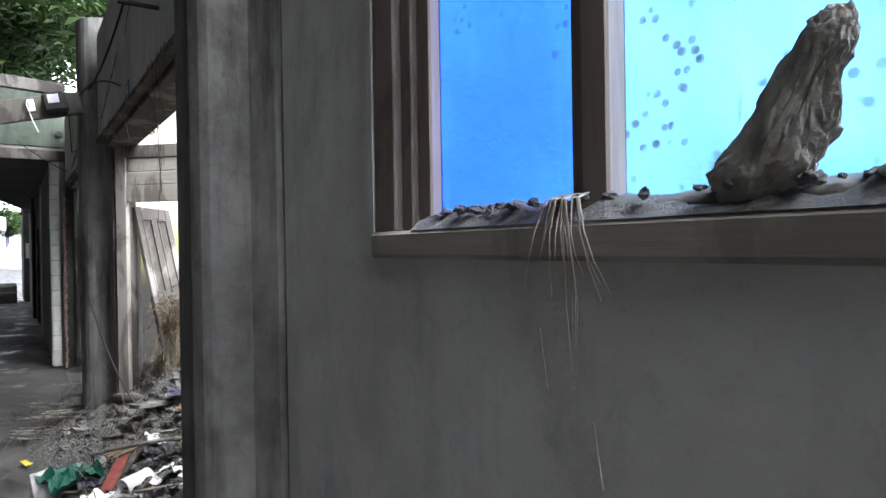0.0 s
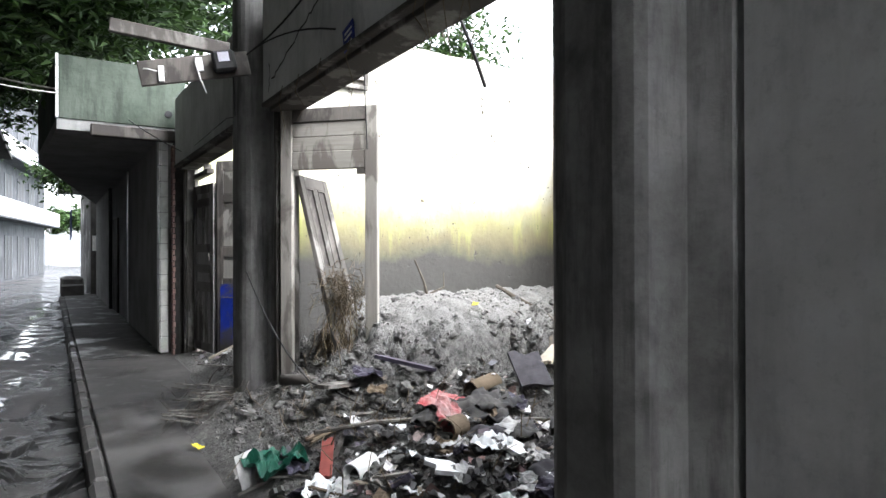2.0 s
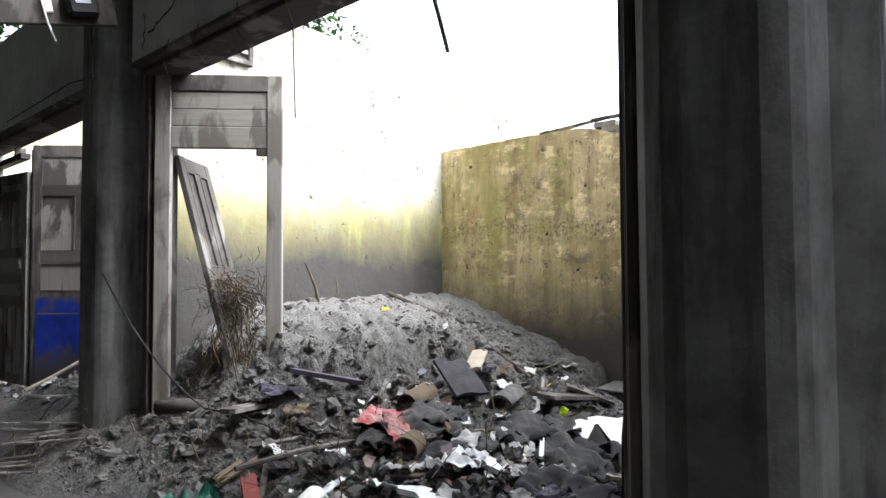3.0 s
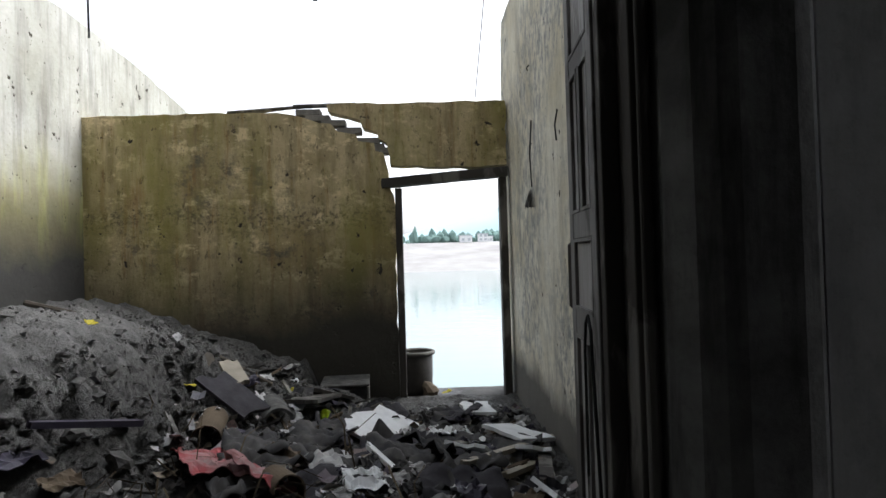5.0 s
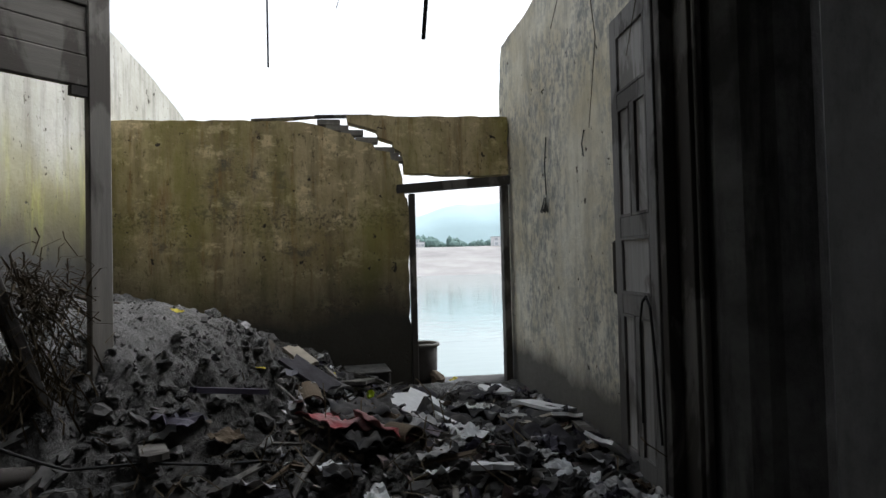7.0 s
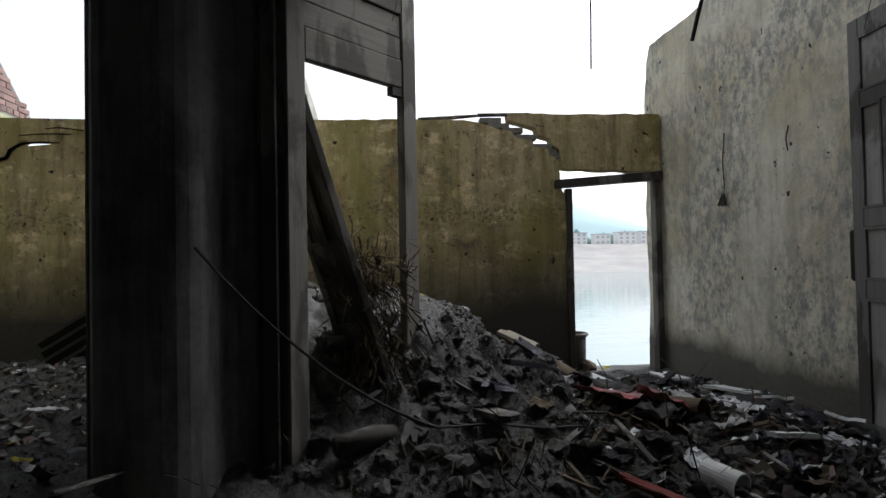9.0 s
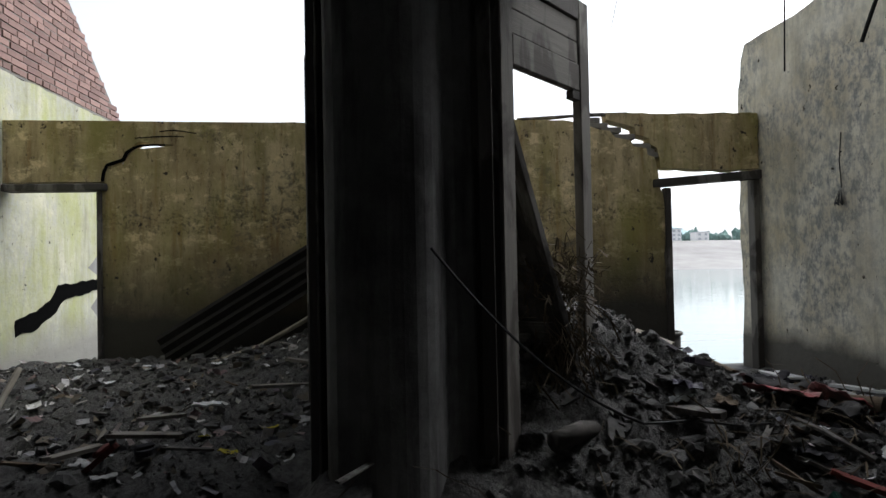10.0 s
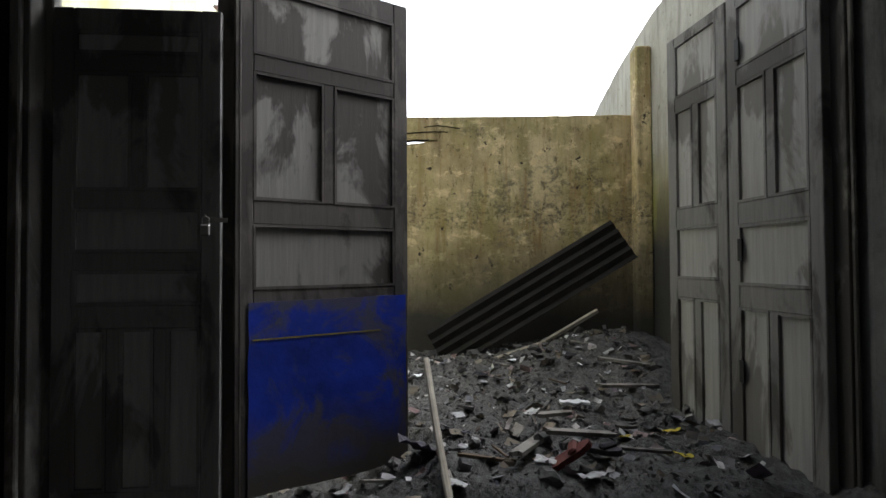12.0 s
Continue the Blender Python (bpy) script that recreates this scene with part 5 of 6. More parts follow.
bmesh.ops.translate(sheet, vec=nrm * 0.004, verts=[v for v in r["geom"] if isinstance(v, bmesh.types.BMVert)])
tagged(part("corrugated_sheet", sheet, plain("dark_corrugated", (0.022, 0.02, 0.019), 0.95, 0.4, 6)), "dark corrugated roofing sheet leaning on the wall", "roof sheet")
tagged(part("board", tube([(3.62, 8.02, 0.31), (3.66, 7.5, 0.48), (3.74, 7.0, 0.76)], 0.022, 6), M_BAMBOO), "pale batten leaning under the roofing sheet", "batten")
bam = thing("bamboo_pole", pose(0, 0, 0), "pale bamboo pole leaning in the rubble", "pole")
pts = sag((0.70, 8.13, 0.22), (1.62, 8.31, 0.66), 0.03, 4)
for a, b in zip(pts, pts[1:]):
    part("segment", tube([a, a.lerp(b, 0.04), a.lerp(b, 0.5), a.lerp(b, 0.96), b], 0.017, 8), M_BAMBOO, bam)
def sole(l, w_, seed):
    """A flattened muddy slipper: a waisted sole with a raised toe strap."""
    lp = [(w_ * 0.5 * math.cos(a) * (1 - 0.22 * math.exp(-(math.sin(a) / 0.35) ** 2)), l * 0.5 * math.sin(a)) for a in [math.tau * k / 20 for k in range(20)]]
    bm = slab("z", 0, 0.025, [lp])
    box(bm, -w_ * 0.48, w_ * 0.48, l * 0.08, l * 0.26, 0.026, 0.05, 0.01)
    return bm


p = tagged(part("slipper", sole(0.25, 0.10, 1), plain("maroon_rubber", (0.11, 0.032, 0.028), 0.7)), "muddy dark red slipper in the silt", "shoe")
place(p, lie(1.08, 7.63, 0.06, 170, 38, 12))
p = tagged(part("slipper", sole(0.24, 0.09, 2), M_CLOTH), "muddy dark grey slipper in the silt", "shoe")
place(p, lie(1.16, 7.47, 0.03, 120, 8, 5))
p = tagged(part("plastic_packet", crumple(0.17, 0.07, 0.01, 0.02, 3.0), M_STYRO), "white and red plastic packet on the silt", "packet")
place(p, lie(2.05, 7.46, 0.02, 100))
for x, y, rz, l_ in ((2.45, 7.05, 30, 0.5), (2.9, 6.95, -20, 0.42), (1.25, 7.8, 70, 0.4), (1.35, 7.55, 10, 0.34), (1.75, 7.62, 40, 0.22)):
    b_ = tagged(part("broken_board", plank(0.06, l_, 0.02, x * 5), M_WOOD), "narrow broken board lying on the silt", "board", "boards in the second room")
    place(b_, lie(x, y, 0.03, rz, 5))
p = tagged(part("plastic_sheet", crumple(0.26, 0.2, 0.003, 0.03, 5.5), M_LILAC), "glossy lilac plastic piece by the blue door", "plastic")
place(p, lie(1.33, 8.3, 0.02, 40, 30))

# ---- repeated rubble: a few shapes of each kind, laid about ----
rnd = random.Random(21)


def spot(kind):
    while True:
        if kind == "c":
            x, y = rnd.uniform(0.75, 4.0), rnd.uniform(6.75, 9.8)
        else:
            x, y = rnd.uniform(0.0, 3.9), rnd.uniform(2.75, 6.1)
            h = rubble(x, y)
            if kind == "front" and (y > 4.1 or x < 0.9):
                continue
            if kind in ("low", "front") and (h > 0.5 or (x < 0.9 and y > 4.8)):
                continue
            if h < 0.05 or (h > 0.85 and rnd.random() < 0.85) or (x < 0.9 and y > 5.6 and x > 0.5):
                continue
        return x, y


def scatter(name, protos, n, where, lift, label, category, group, tilt=25):
    for k in range(n):
        x, y = spot(where)
        m = lie(x, y, lift, rnd.uniform(0, 360), rnd.uniform(-tilt, tilt), rnd.uniform(-tilt, tilt)) @ Matrix.Scale(rnd.uniform(0.6, 1.35), 4)
        ob = new(name, rnd.choice(protos))
        ob.matrix_world = m
        tagged(ob, label, category, group)


def mesh_of(bm, mat, smooth=False):
    ob = part("proto", bm, mat, smooth=smooth)
    me = ob.data
    bpy.data.objects.remove(ob)
    return me


stones = [mesh_of(stone(0.045, s), M_STONE) for s in (1.0, 2.7, 4.1, 7.9, 9.3)]
slabs = [mesh_of(plank(0.06, 0.085, 0.02, s), M_STONE) for s in (2, 5, 8, 9)]
woods = [mesh_of(plank(0.022, 0.22, 0.012, s), mt) for s, mt in ((1, M_WOOD), (4, M_WOODD), (6, M_CARD), (7, M_WOODD))]
scraps = [mesh_of(crumple(0.12, 0.15, 0.002, 0.03, s), mt) for s, mt in ((1.3, M_PAPER), (2.9, M_SHEETB), (4.4, M_STYRO), (6.2, M_CLOTH), (7.5, M_CARD), (8.8, M_SHEETB), (9.9, M_LILAC), (3.3, M_PAPER))]
cloths = [mesh_of(crumple(0.30, 0.24, 0.006, 0.05, s, 10, 10), mt, True) for s, mt in ((1.7, M_CLOTH), (5.2, M_SHEETB), (6.6, M_CLOTH))]
scatter("stone", stones, 200, "b", 0.015, "muddy lump of rubble on the silt heap", "stone", "rubble of the first room")
scatter("brick_fragment", slabs, 60, "b", 0.01, "flat broken piece of brick or plaster", "fragment", "rubble of the first room", 35)
scatter("wood_splinter", woods, 70, "low", 0.02, "short splintered stick lying in the rubble", "stick", "splinters of the first room")
scatter("litter", scraps, 150, "low", 0.004, "crumpled muddy scrap of paper or plastic", "litter", "litter of the first room")
# paler scraps lying over the low rubble
pale_bits = [mesh_of(crumple(a, b, 0.002, h_, q), mt) for a, b, h_, q, mt in ((0.05, 0.08, 0.02, 1.6, M_STYRO), (0.09, 0.07, 0.03, 2.4, M_PAPER), (0.04, 0.05, 0.015, 3.7, M_WHITE), (0.11, 0.06, 0.03, 4.9, M_PAPER), (0.06, 0.12, 0.04, 5.3, M_LILAC), (0.07, 0.05, 0.02, 6.8, M_STYRO), (0.1, 0.09, 0.045, 7.2, M_SHEETB))]
for k in range(130):
    x, y = rnd.uniform(0.7, 3.3), rnd.uniform(2.66, 3.3 + rnd.random() * 0.8)
    ob = new("litter", pale_bits[k % 7])
    ob.matrix_world = lie(x, y, 0.012, rnd.uniform(0, 360), rnd.uniform(0, 35))
    tagged(ob, "crumpled muddy scrap of paper or plastic", "litter", "litter of the first room")
scatter("rag", cloths, 26, "front", -0.01, "muddy crumpled rag lying in the rubble", "cloth", "rags of the first room", 12)
scatter("stone", stones, 90, "c", 0.01, "small muddy stone lying on the silt", "stone", "rubble of the second room")
scatter("brick_fragment", slabs, 16, "c", 0.008, "flat broken piece of brick or plaster", "fragment", "rubble of the second room", 15)
scatter("wood_splinter", woods, 12, "c", 0.015, "short splintered stick lying on the silt", "stick", "splinters of the second room", 8)
scatter("litter", [mesh_of(crumple(0.06, 0.08, 0.002, 0.015, q), mt) for q, mt in ((1.1, M_PAPER), (2.2, M_STYRO), (3.1, M_SHEETB), (4.7, M_LILAC), (5.9, M_CLOTH), (6.5, M_CARD))], 60, "c", 0.004, "crumpled scrap of paper or plastic", "litter", "litter of the second room", 12)
yl = mesh_of(crumple(0.05, 0.09, 0.002, 0.012, 1.9), M_YEL)
for x, y in ((2.25, 5.2), (2.7, 4.55), (3.1, 4.3), (2.45, 4.75), (1.5, 7.3), (1.2, 7.1), (0.1, 5.6), (4.3, 3.15), (1.7, 7.0)):
    ob = new("fallen_leaf", yl)
    ob.matrix_world = lie(x, y, 0.012, x * 300, 12)
    tagged(ob, "fallen yellow leaf lying on the mud", "leaf", "fallen leaves")
# clods of silt broken out of the heap's flank, too many to tell apart
vv, ff = [], []
ico = bmesh.new()
bmesh.ops.create_icosphere(ico, subdivisions=2, radius=1)
ico.verts.ensure_lookup_table()
base_v = [v.co.copy() for v in ico.verts]
base_f = [tuple(v.index for v in f.verts) for f in ico.faces]
ico.free()
made = 0
while made < 650:
    x, y = rnd.uniform(0.1, 3.4), rnd.uniform(3.3, 5.9)
    h = rubble(x, y)
    if not 0.16 < h < 0.88 or (h > 0.75 and rnd.random() < 0.6):
        continue
    r = rnd.uniform(0.012, 0.035) if rnd.random() < 0.85 else rnd.uniform(0.03, 0.048)
    o = Vector((x, y, ground_at(x, y) - r * 0.1))
    sd = Vector((rnd.uniform(0, 90), rnd.uniform(0, 90), 0))
    n0 = len(vv)
    for c in base_v:
        k = 1 + 0.9 * noise.noise(c * 1.3 + sd) + 0.55 * noise.noise(c * 2.7 + sd) + 0.3 * noise.noise(c * 6 + sd)
        vv.append(tuple(o + Vector((c.x * r * k, c.y * r * k, c.z * r * k * 0.8))))
    ff += [tuple(n0 + i for i in f) for f in base_f]
    made += 1
me = bpy.data.meshes.new("mud_clods")
me.from_pydata(vv, [], ff)
me.materials.append(M_MUD)
tagged(new("mud_clods", me), "broken clods of grey silt on the heap's flank", "mud", kind="stuff")
# small shreds of paper, plastic and leaf, joined
def shred_material():
    m, nt, b = start("shreds")
    gi = nt.nodes.new("ShaderNodeNewGeometry")
    c = ramp(nt, gi.outputs["Random Per Island"], [(0.0, (0.05, 0.045, 0.04)), (0.22, (0.24, 0.20, 0.15)), (0.38, (0.50, 0.49, 0.48)), (0.62, (0.08, 0.08, 0.10)), (0.72, (0.68, 0.67, 0.66)), (0.9, (0.16, 0.09, 0.08)), (1.0, (0.14, 0.13, 0.16))])
    finish(nt, b, blend(nt, c, (0.07, 0.068, 0.065), ramp(nt, tex(nt, 30, 5), [(0.5, (0, 0, 0)), (0.66, (0.7, 0.7, 0.7))])), 0.7)
    return m


bm = bmesh.new()
for k in range(2600):
    if k < 1900:
        x, y = rnd.gauss(1.7, 0.7), rnd.gauss(3.5, 0.5)
        if not (0.0 < x < 3.6 and 2.62 < y < 5.2):
            continue
    else:
        x, y = spot("c")
    s_ = rnd.uniform(0.012, 0.045)
    q = Euler((rnd.gauss(0, 0.5), rnd.gauss(0, 0.5), rnd.uniform(0, 6.3))).to_matrix()
    o = Vector((x, y, ground_at(x, y) + s_ * 0.35))
    bend = rnd.uniform(-0.4, 0.6)
    asp = rnd.uniform(0.25, 1.0)
    vs = [bm.verts.new(o + q @ Vector((a * s_ * asp, b * s_, bend * s_ * abs(b) + 0.15 * s_ * rnd.uniform(-1, 1)))) for a, b in ((-1, -1), (1, -0.9), (1.1, 0), (0.9, 1), (-1, 0.8), (-0.9, 0))]
    bm.faces.new((vs[0], vs[1], vs[2], vs[5])), bm.faces.new((vs[5], vs[2], vs[3], vs[4]))
me = bpy.data.meshes.new("litter_shreds")
bm.to_mesh(me), bm.free()
me.materials.append(shred_material())
tagged(new("litter_shreds", me), "small muddy shreds of paper, plastic and leaf", "litter", kind="stuff")
# fine grit, joined
bm = bmesh.new()
for k in range(9000):
    x, y = spot("b" if k < 6000 else "c")
    z = ground_at(x, y)
    s = rnd.uniform(0.005, 0.017)
    q = Euler((rnd.uniform(0, 6), rnd.uniform(0, 6), rnd.uniform(0, 6))).to_matrix()
    vs = [bm.verts.new(Vector((x, y, z + s * 0.4)) + q @ Vector(c) * s) for c in ((1, 0, -0.5), (-0.6, 0.9, -0.4), (-0.6, -0.9, -0.4), (0.1, 0.1, 0.8))]
    for f in ((0, 1, 2), (0, 3, 1), (1, 3, 2), (2, 3, 0)):
        bm.faces.new([vs[i] for i in f])
tagged(part("grit", bm, M_STONE), "scattered grit and crumbs of plaster", "grit", kind="stuff")
# straw: a caught bundle, and twigs by the column
def straws(name, n, centre, spread, length, label, droop=0.3, seed=3, mat=None):
    rs = random.Random(seed)
    bm = bmesh.new()
    for k in range(n):
        c = Vector(centre) + Vector([rs.gauss(0, s) for s in spread])
        d = Vector((rs.gauss(0, 0.6), rs.gauss(0, 0.6), rs.gauss(-droop, 0.5))).normalized() * length * rs.uniform(0.5, 1.2)
        pts = [c, c + d * 0.5 + Vector((rs.gauss(0, 0.03), rs.gauss(0, 0.03), 0.02)), c + d]
        r = rs.uniform(0.0015, 0.004)
        rows_ = [[bm.verts.new(p + o) for o in (Vector((r, 0, 0)), Vector((-r * 0.5, r, 0)), Vector((-r * 0.5, -r, r * 0.5)))] for p in pts]
        for a, b in zip(rows_, rows_[1:]):
            for j in range(3):
                bm.faces.new((a[j], a[(j + 1) % 3], b[(j + 1) % 3], b[j]))
    return tagged(part(name, bm, mat or M_STRAW), label, "straw", kind="stuff")


straws("straw_bundle", 460, (1.17, 5.48, 1.08), (0.09, 0.08, 0.085), 0.13, "matted straw and roots caught on the leaning door", 0.15, 3)
straws("straw_tail", 220, (1.12, 5.46, 0.78), (0.07, 0.07, 0.12), 0.22, "dry grass hanging from the fallen door", 1.3, 4)
straws("twig_heap", 130, (0.36, 6.35, 0.12), (0.14, 0.25, 0.05), 0.3, "heap of thin dark twigs at the column's foot", 0.0, 5, M_BARK)
straws("twig_litter", 170, (0.9, 4.6, 0.42), (0.4, 0.6, 0.06), 0.22, "thin dead stalks strewn over the rubble", 0.0, 6, M_STRAW)
for k in range(12):
    x, y = 0.15 + 0.03 * k, 6.2 + 0.05 * (k % 7)
    b_ = tagged(part("lath", plank(0.025, 0.45, 0.008, k), M_WOODD), "thin dark lath lying by the column's foot", "lath", "laths by the column")
    place(b_, lie(x, y, 0.03 + 0.006 * k, 60 + 11 * (k % 5), 6))

# ---- fixtures on the front ----
meter = thing("meter_board", pose(0, 0, 0), "weathered board carrying an electricity meter and switch", "meter board")
bm = boxed(0, 0.80, -0.015, 0.015, -0.095, 0.095, bevel=0.006)
mm = pose(-0.22, 6.06, 2.745, 0, -11.5, -13.5)
bmesh.ops.transform(bm, matrix=mm, verts=bm.verts)
part("board", bm, M_DOORD, meter)
bm = boxed(0.53, 0.70, -0.12, -0.016, -0.07, 0.09, bevel=0.02)
bmesh.ops.transform(bm, matrix=mm, verts=bm.verts)
box_ = part("meter_box", bm, M_BLACK, meter, "black electricity meter")
bm = boxed(0.575, 0.655, -0.125, -0.121, 0.0, 0.07, bevel=0.001)
bmesh.ops.transform(bm, matrix=mm, verts=bm.verts)
part("dial", bm, plain("meter_glass", (0.45, 0.44, 0.50), 0.3), box_, "pale meter window")
bm = boxed(0.135, 0.175, -0.04, -0.016, -0.06, 0.06, bevel=0.004)
bmesh.ops.transform(bm, matrix=mm @ pose(0, 0, 0, 0, 8, 0), verts=bm.verts)
part("switch", bm, M_WHITE, meter, "white ceramic knife switch")
bm = boxed(0.42, 0.46, -0.04, -0.016, -0.03, 0.07, bevel=0.004)
bmesh.ops.transform(bm, matrix=mm, verts=bm.verts)
part("switch", bm, M_WHITE, meter, "white ceramic fuse holder")
part("wire", tube([mm @ Vector(p) for p in ((0.42, -0.03, 0.07), (0.41, -0.05, 0.03), (0.42, -0.04, -0.1), (0.44, -0.03, -0.2))], 0.006), M_WHITE, meter)
part("wire", tube([mm @ Vector(p) for p in ((0.13, -0.03, 0.0), (0.07, -0.05, 0.02), (0.04, -0.03, 0.03))], 0.004), M_WHITE, meter)
bm = boxed(0, 0.84, -0.03, 0.03, -0.05, 0.05, bevel=0.006)
bmesh.ops.transform(bm, matrix=pose(-0.41, 6.10, 3.09, 0, 5, -8), verts=bm.verts)
tagged(part("timber_bracket", bm, M_WOODD), "weathered timber jutting from the column", "timber")
sign = thing("house_sign", pose(0.652, 4.2, 2.64, 0, 0, 0), "small blue enamel house number plate hanging askew", "sign")
bm = slab("x", -0.004, 0.004, [[(-0.085, -0.05), (0.06, -0.085), (0.085, 0.045), (-0.06, 0.08)]])
part("plate", bm, plain("blue_enamel", (0.02, 0.03, 0.22), 0.35, 0.3), sign)
for z in (-0.03, 0.01, 0.04):
    bm = slab("x", -0.0065, 0.002, [[(-0.05, z - 0.008), (0.045, z - 0.03), (0.048, z - 0.018), (-0.047, z + 0.004)]])
    part("lettering", bm, M_WHITE, sign, "white worn bars of lettering")


def cable(points, r, label, mat=None, category="cable"):
    return tagged(part("cable", tube(points, r), mat or M_BLACK), label, category, "loose cables")


cable(sag((0.98, 3.72, 2.85), (1.28, 3.75, 2.335), -0.03), 0.011, "thick black cable hanging from the beam")
cable([(0.80, 4.45, 3.45), (0.86, 4.45, 2.7), (0.885, 4.453, 2.05)], 0.004, "thin dark wire hanging from above")
cable(sag((0.585, 6.13, 1.25), (0.80, 5.2, ground_at(0.80, 5.2) + 0.10), 0.10) + [Vector((x, y, ground_at(x, y) + 0.03)) for x, y in ((0.86, 4.95), (0.94, 4.7), (1.0, 4.5))], 0.006, "thin black cable drooping from the column")
cable(sag((0.6, 6.0, 3.05), (0.652, 3.6, 3.38), 0.12), 0.007, "black cable stapled along the front beam")
cable(sag((0.5, 6.2, 2.95), (0.63, 4.35, 2.72), -0.1), 0.006, "loose black wire looping to the plate")
cable(sag((0.65, 9.5, 2.72), (0.1, 10.2, 3.2), 0.02), 0.006, "black wire running to the neighbouring house")
cable([(0.45, 6.0, 2.85), (0.47, 6.02, 2.5), (0.56, 6.7, 2.62), (0.64, 8.6, 2.66)], 0.005, "black wire sagging along the second beam")
cable(sag((-0.7, 10.2, 3.5), (-4, 12, 5.0), 0.25), 0.012, "grey service cables over the street", M_METAL)
cable(sag((-0.7, 10.2, 3.45), (-4, 9, 4.3), 0.3), 0.009, "grey service cable over the street", M_METAL)
cable([(1.12, 2.715, 1.0), (1.07, 2.72, 1.03), (1.02, 2.725, 0.98), (0.97, 2.73, 0.7), (0.945, 2.725, 0.35)], 0.007, "stiff black cable hanging by the open door")
cable([(1.12, 2.715, 1.0), (1.145, 2.715, 0.9), (1.15, 2.715, 0.4)], 0.006, "black cable end looped over the door")
for k, (y, z1) in enumerate(((2.98, 2.05), (3.15, 1.75), (3.4, 2.3), (3.05, 2.35), (4.15, 2.2), (5.0, 2.3), (3.3, 2.15), (5.35, 2.15), (4.6, 2.35))):
    bm = tube([(0.64, y, 2.62), (0.62, y + 0.02, 2.5), (0.625 + 0.02 * (k % 3), y - 0.03, (2.5 + z1) / 2), (0.63, y + 0.015, z1)], 0.003, 5, 0.5)
    tagged(part("dry_root", bm, M_STRAW), "dry pale root hanging from the beam", "root", "roots on the beam")
tagged(part("iron_bar", tube([(0.66, 3.2, 2.85), (0.50, 3.35, 2.9)], 0.012), M_BLACK), "rusty iron bar sticking out of the beam", "iron bar")

# hooks and wires on the mottled wall
for x, z0, z1 in ((3.05, 2.62, 2.58), (3.03, 2.22, 1.75), (2.22, 2.10, 1.92), (3.03, 2.06, 2.02)):
    bm = tube([(x, 2.545, z0), (x + 0.01, 2.56, (z0 + z1) / 2), (x, 2.555, z1)], 0.005)
    tagged(part("wire_hook", bm, M_BLACK), "dark wire hanging on the plaster wall", "wire", "wires on the wall")
bm = bmesh.new()
for k in range(7):
    a = k * 0.9
    vs = [bm.verts.new((3.04 + 0.01 * math.cos(a), 2.56 + 0.01 * math.sin(a), 1.74)), bm.verts.new((3.04 + 0.045 * math.cos(a), 2.575 + 0.03 * math.sin(a), 1.60)), bm.verts.new((3.04 + 0.045 * math.cos(a + 0.7), 2.575 + 0.03 * math.sin(a + 0.7), 1.62))]
    bm.faces.new(vs)
tagged(part("lamp_remnant", bm, M_SHEETB), "dark broken lamp holder hanging from a wire", "lamp")

# plaster chunk, mud and roots on the window sill
chunk = bmesh.new()
bmesh.ops.create_icosphere(chunk, subdivisions=5, radius=1)
for v in chunk.verts:
    c = v.co.copy()
    z = (c.z + 1) / 2
    waist = 0.040 + 0.048 * (1 - z) ** 1.8 - 0.008 * math.exp(-((z - 0.6) / 0.15) ** 2)
    flat = max(1e-3, math.hypot(c.x, c.y)) ** 0.4
    k = 1 + 0.32 * noise.noise((c.x * 1.6, c.y * 1.6, z * 3)) + 0.16 * noise.noise((c.x * 4, c.y * 4, z * 6)) + 0.12 * noise.noise((c.x * 11, c.y * 11, z * 14)) + 0.07 * noise.noise((c.x * 27, c.y * 27, z * 34))
    w_ = waist * k / flat
    v.co = Vector((0.838 + c.x * w_ * 0.42, 0.352 - 0.105 * z ** 0.9 + c.y * w_, 1.70 + 0.222 * z + 0.012 * noise.noise((c.x * 5, c.y * 5, 3))))
tagged(part("mud_lump", chunk, plain("dried_mud", (0.30, 0.285, 0.265), 0.95, 0.45, 16, bump=1.0)), "tall dried lump of mud on the sill", "mud")
bm = bmesh.new()
g = []
for j in range(90):
    y = 1.12 - j * 0.02
    rr = []
    for i in range(8):
        x = 0.80 + i * 0.011
        hh = 0.022 + 0.024 * noise.noise((x * 22, y * 14, 3)) + 0.02 * noise.noise((x * 40, y * 50, 3)) + 0.02 * step01(0.78, 0.86, x) * (0.5 + noise.noise((y * 4, 0, 0)))
        rr.append(bm.verts.new((x, y, 1.687 + max(0.006, hh) * step01(0.797, 0.835, x))))
    g.append(rr)
for a, b in zip(g, g[1:]):
    for i in range(7):
        bm.faces.new((a[i], a[i + 1], b[i + 1], b[i]))
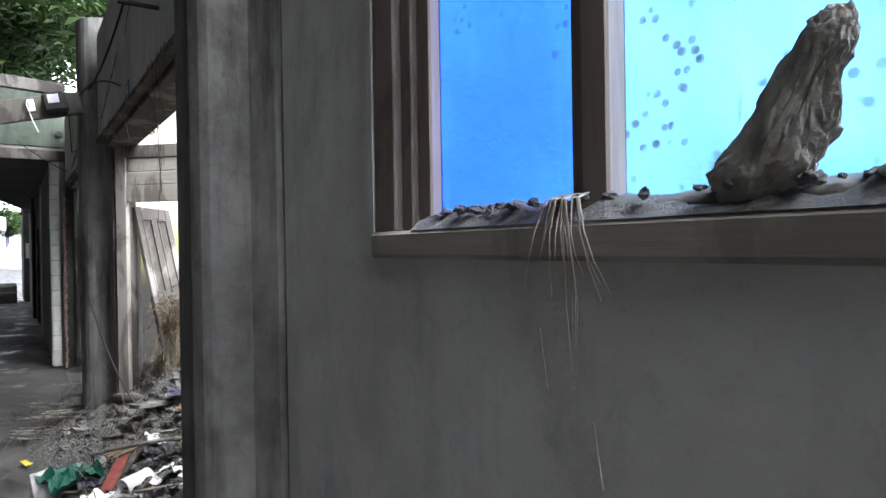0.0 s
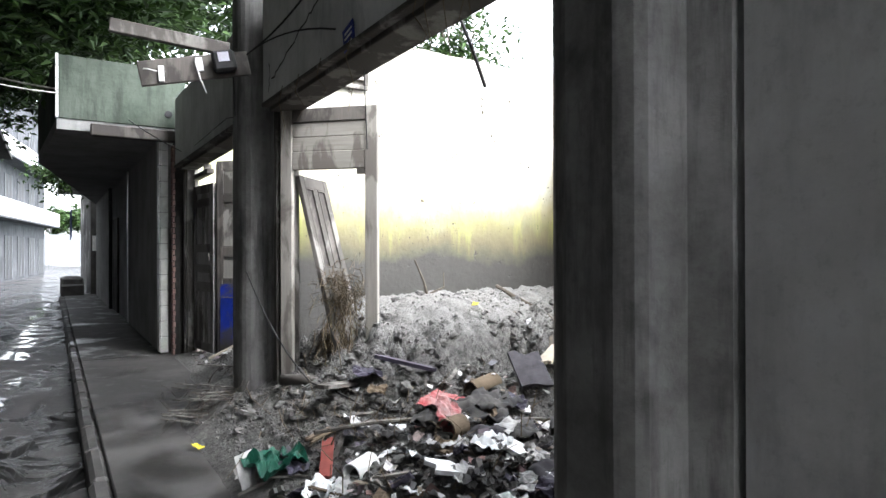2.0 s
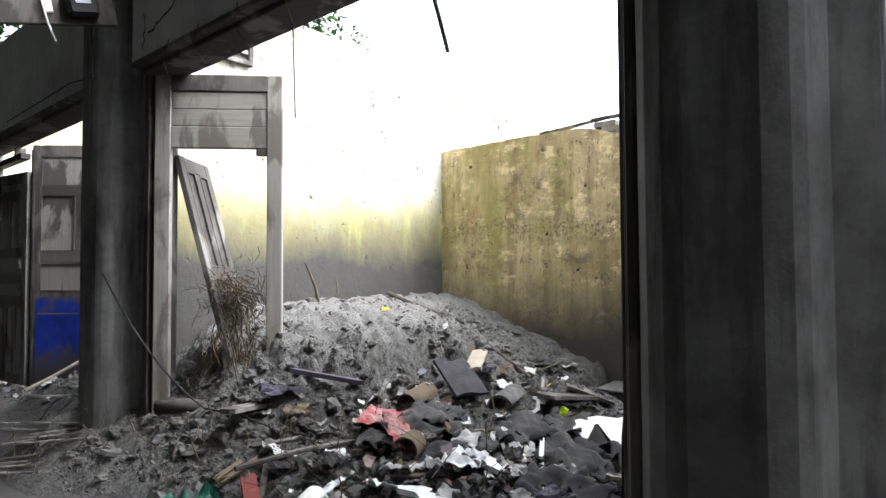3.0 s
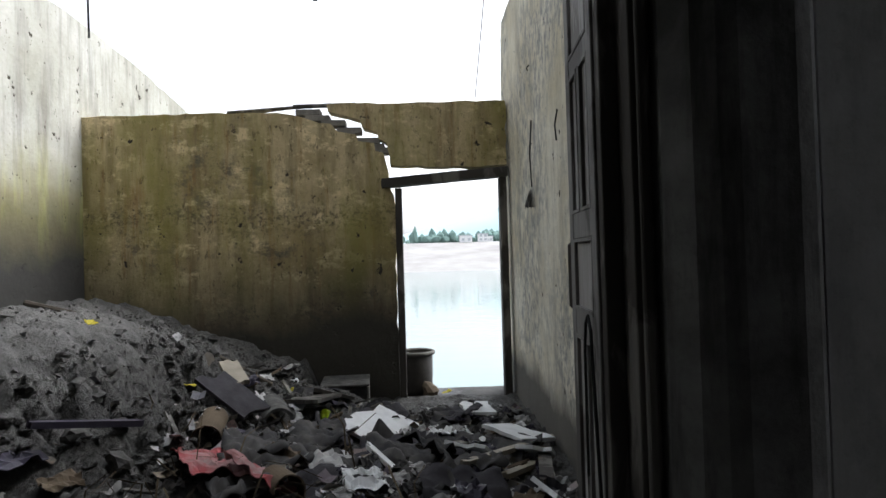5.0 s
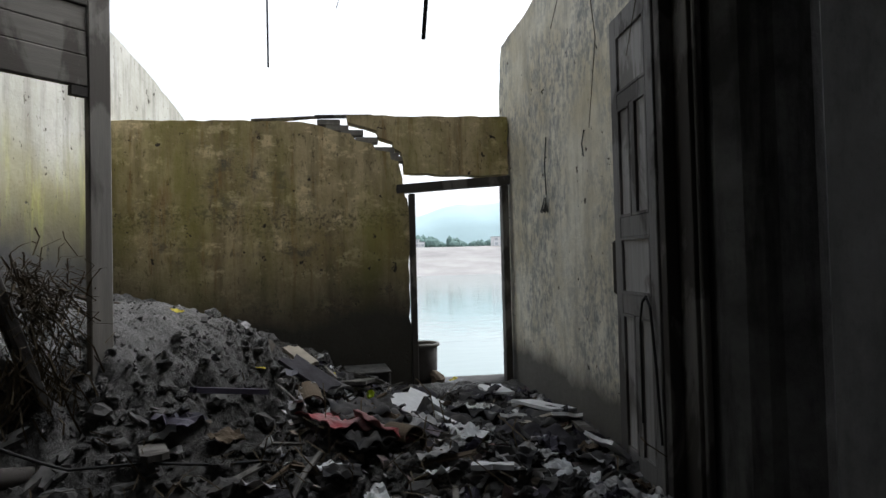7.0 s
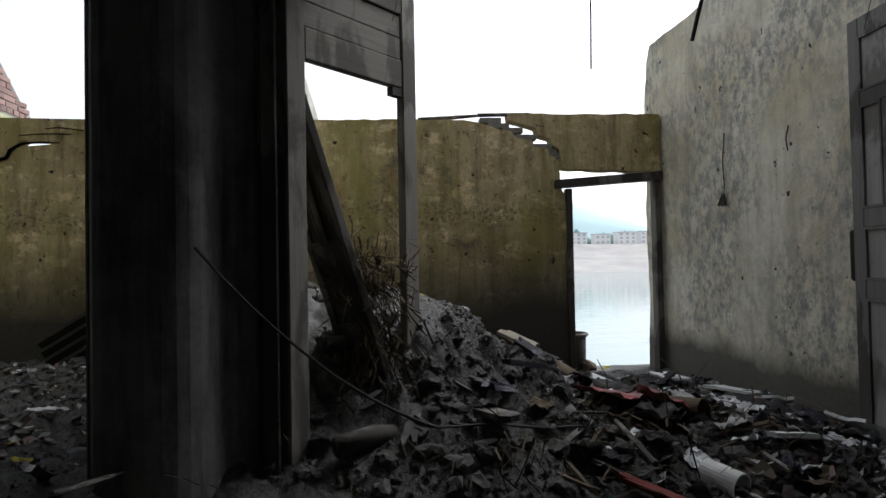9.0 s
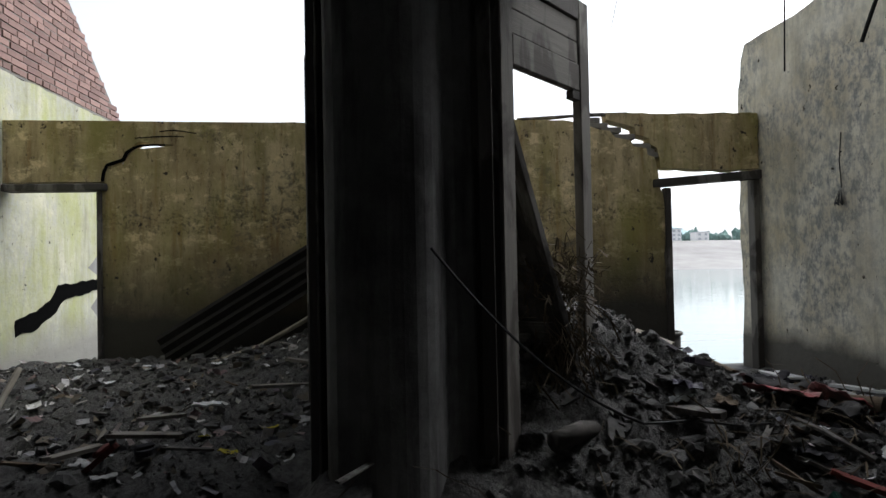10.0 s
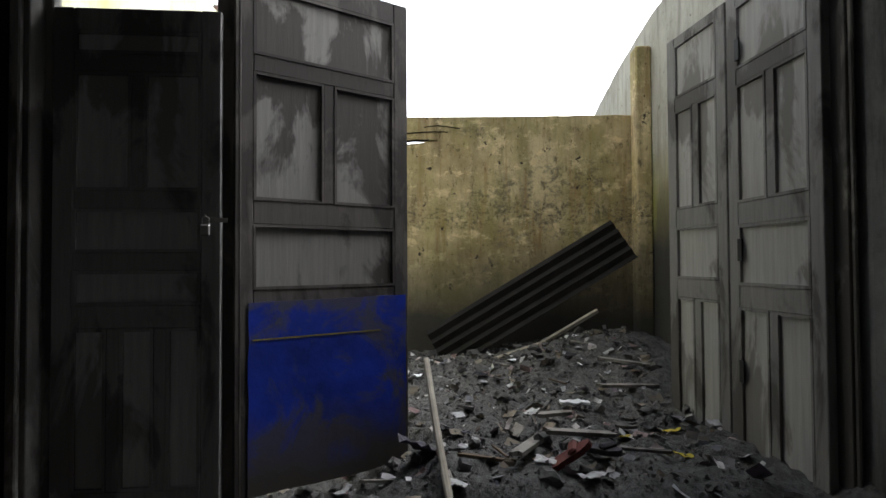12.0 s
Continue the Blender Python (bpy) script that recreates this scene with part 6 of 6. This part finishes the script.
tagged(part("sill_mud", bm, M_MUD), "crust of mud and grit along the sill", "mud", kind="stuff")
for k in range(60):
    ob = new("pebble", rnd.choice(stones))
    ob.matrix_world = pose(rnd.uniform(0.805, 0.86), rnd.uniform(-0.1, 1.05), 1.725, rnd.uniform(0, 90), 0, rnd.uniform(0, 360)) @ Matrix.Scale(rnd.uniform(0.12, 0.32), 4)
    tagged(ob, "small muddy pebble lying on the sill", "pebble", "pebbles on the sill")
for k in range(16):
    y = 0.615 + 0.0035 * k + rnd.uniform(-0.012, 0.012)
    sp = (k - 8) * 0.004 + rnd.uniform(-0.02, 0.02)
    low = 1.44 + 0.03 * (k % 3) if k in (5, 6, 7, 8, 9) else 1.56 + 0.012 * (k % 7)
    bm = tube([(0.83, y, 1.735), (0.795, y + sp * 0.3, 1.725), (0.786, y + sp * 0.8, 1.67), (0.790, y + sp * 1.3, 0.5 * (1.67 + low)), (0.803, y + sp * (0.7 if low < 1.52 else 1.9), low)], 0.0016, 5, 0.4)
    tagged(part("dry_root", bm, M_ROOT), "dry root hanging over the window sill", "root", "roots on the sill")
for y, z in ((0.72, 1.50), (0.60, 1.36)):
    bm = tube([(0.815, y, z), (0.812, y - 0.012, z - 0.05), (0.814, y - 0.02, z - 0.10)], 0.0022, 5, 0.4)
    tagged(part("dry_root", bm, M_ROOT), "pale dry root stuck to the wall", "root", "roots on the wall")

# silt left along the window sill
bm = bmesh.new()
prev = None
for k in range(90):
    y = -1.28 + k * 0.0268
    h = 0.016 + 0.012 * noise.noise((y * 9, 0, 3))
    ring = [bm.verts.new((xx, y, zz)) for xx, zz in ((0.826, 1.69), (0.835 + 0.006 * noise.noise((y * 20, 5, 0)), 1.70 + h * 0.9), (0.856, 1.707 + h), (0.874, 1.712 + h * 1.1), (0.876, 1.69))]
    if prev:
        for i in range(5):
            bm.faces.new((prev[i], prev[(i + 1) % 5], ring[(i + 1) % 5], ring[i]))
    prev = ring
tagged(part("sill_silt", bm, M_STONE, smooth=True), "ridge of dried silt along the window sill", "mud", kind="stuff")
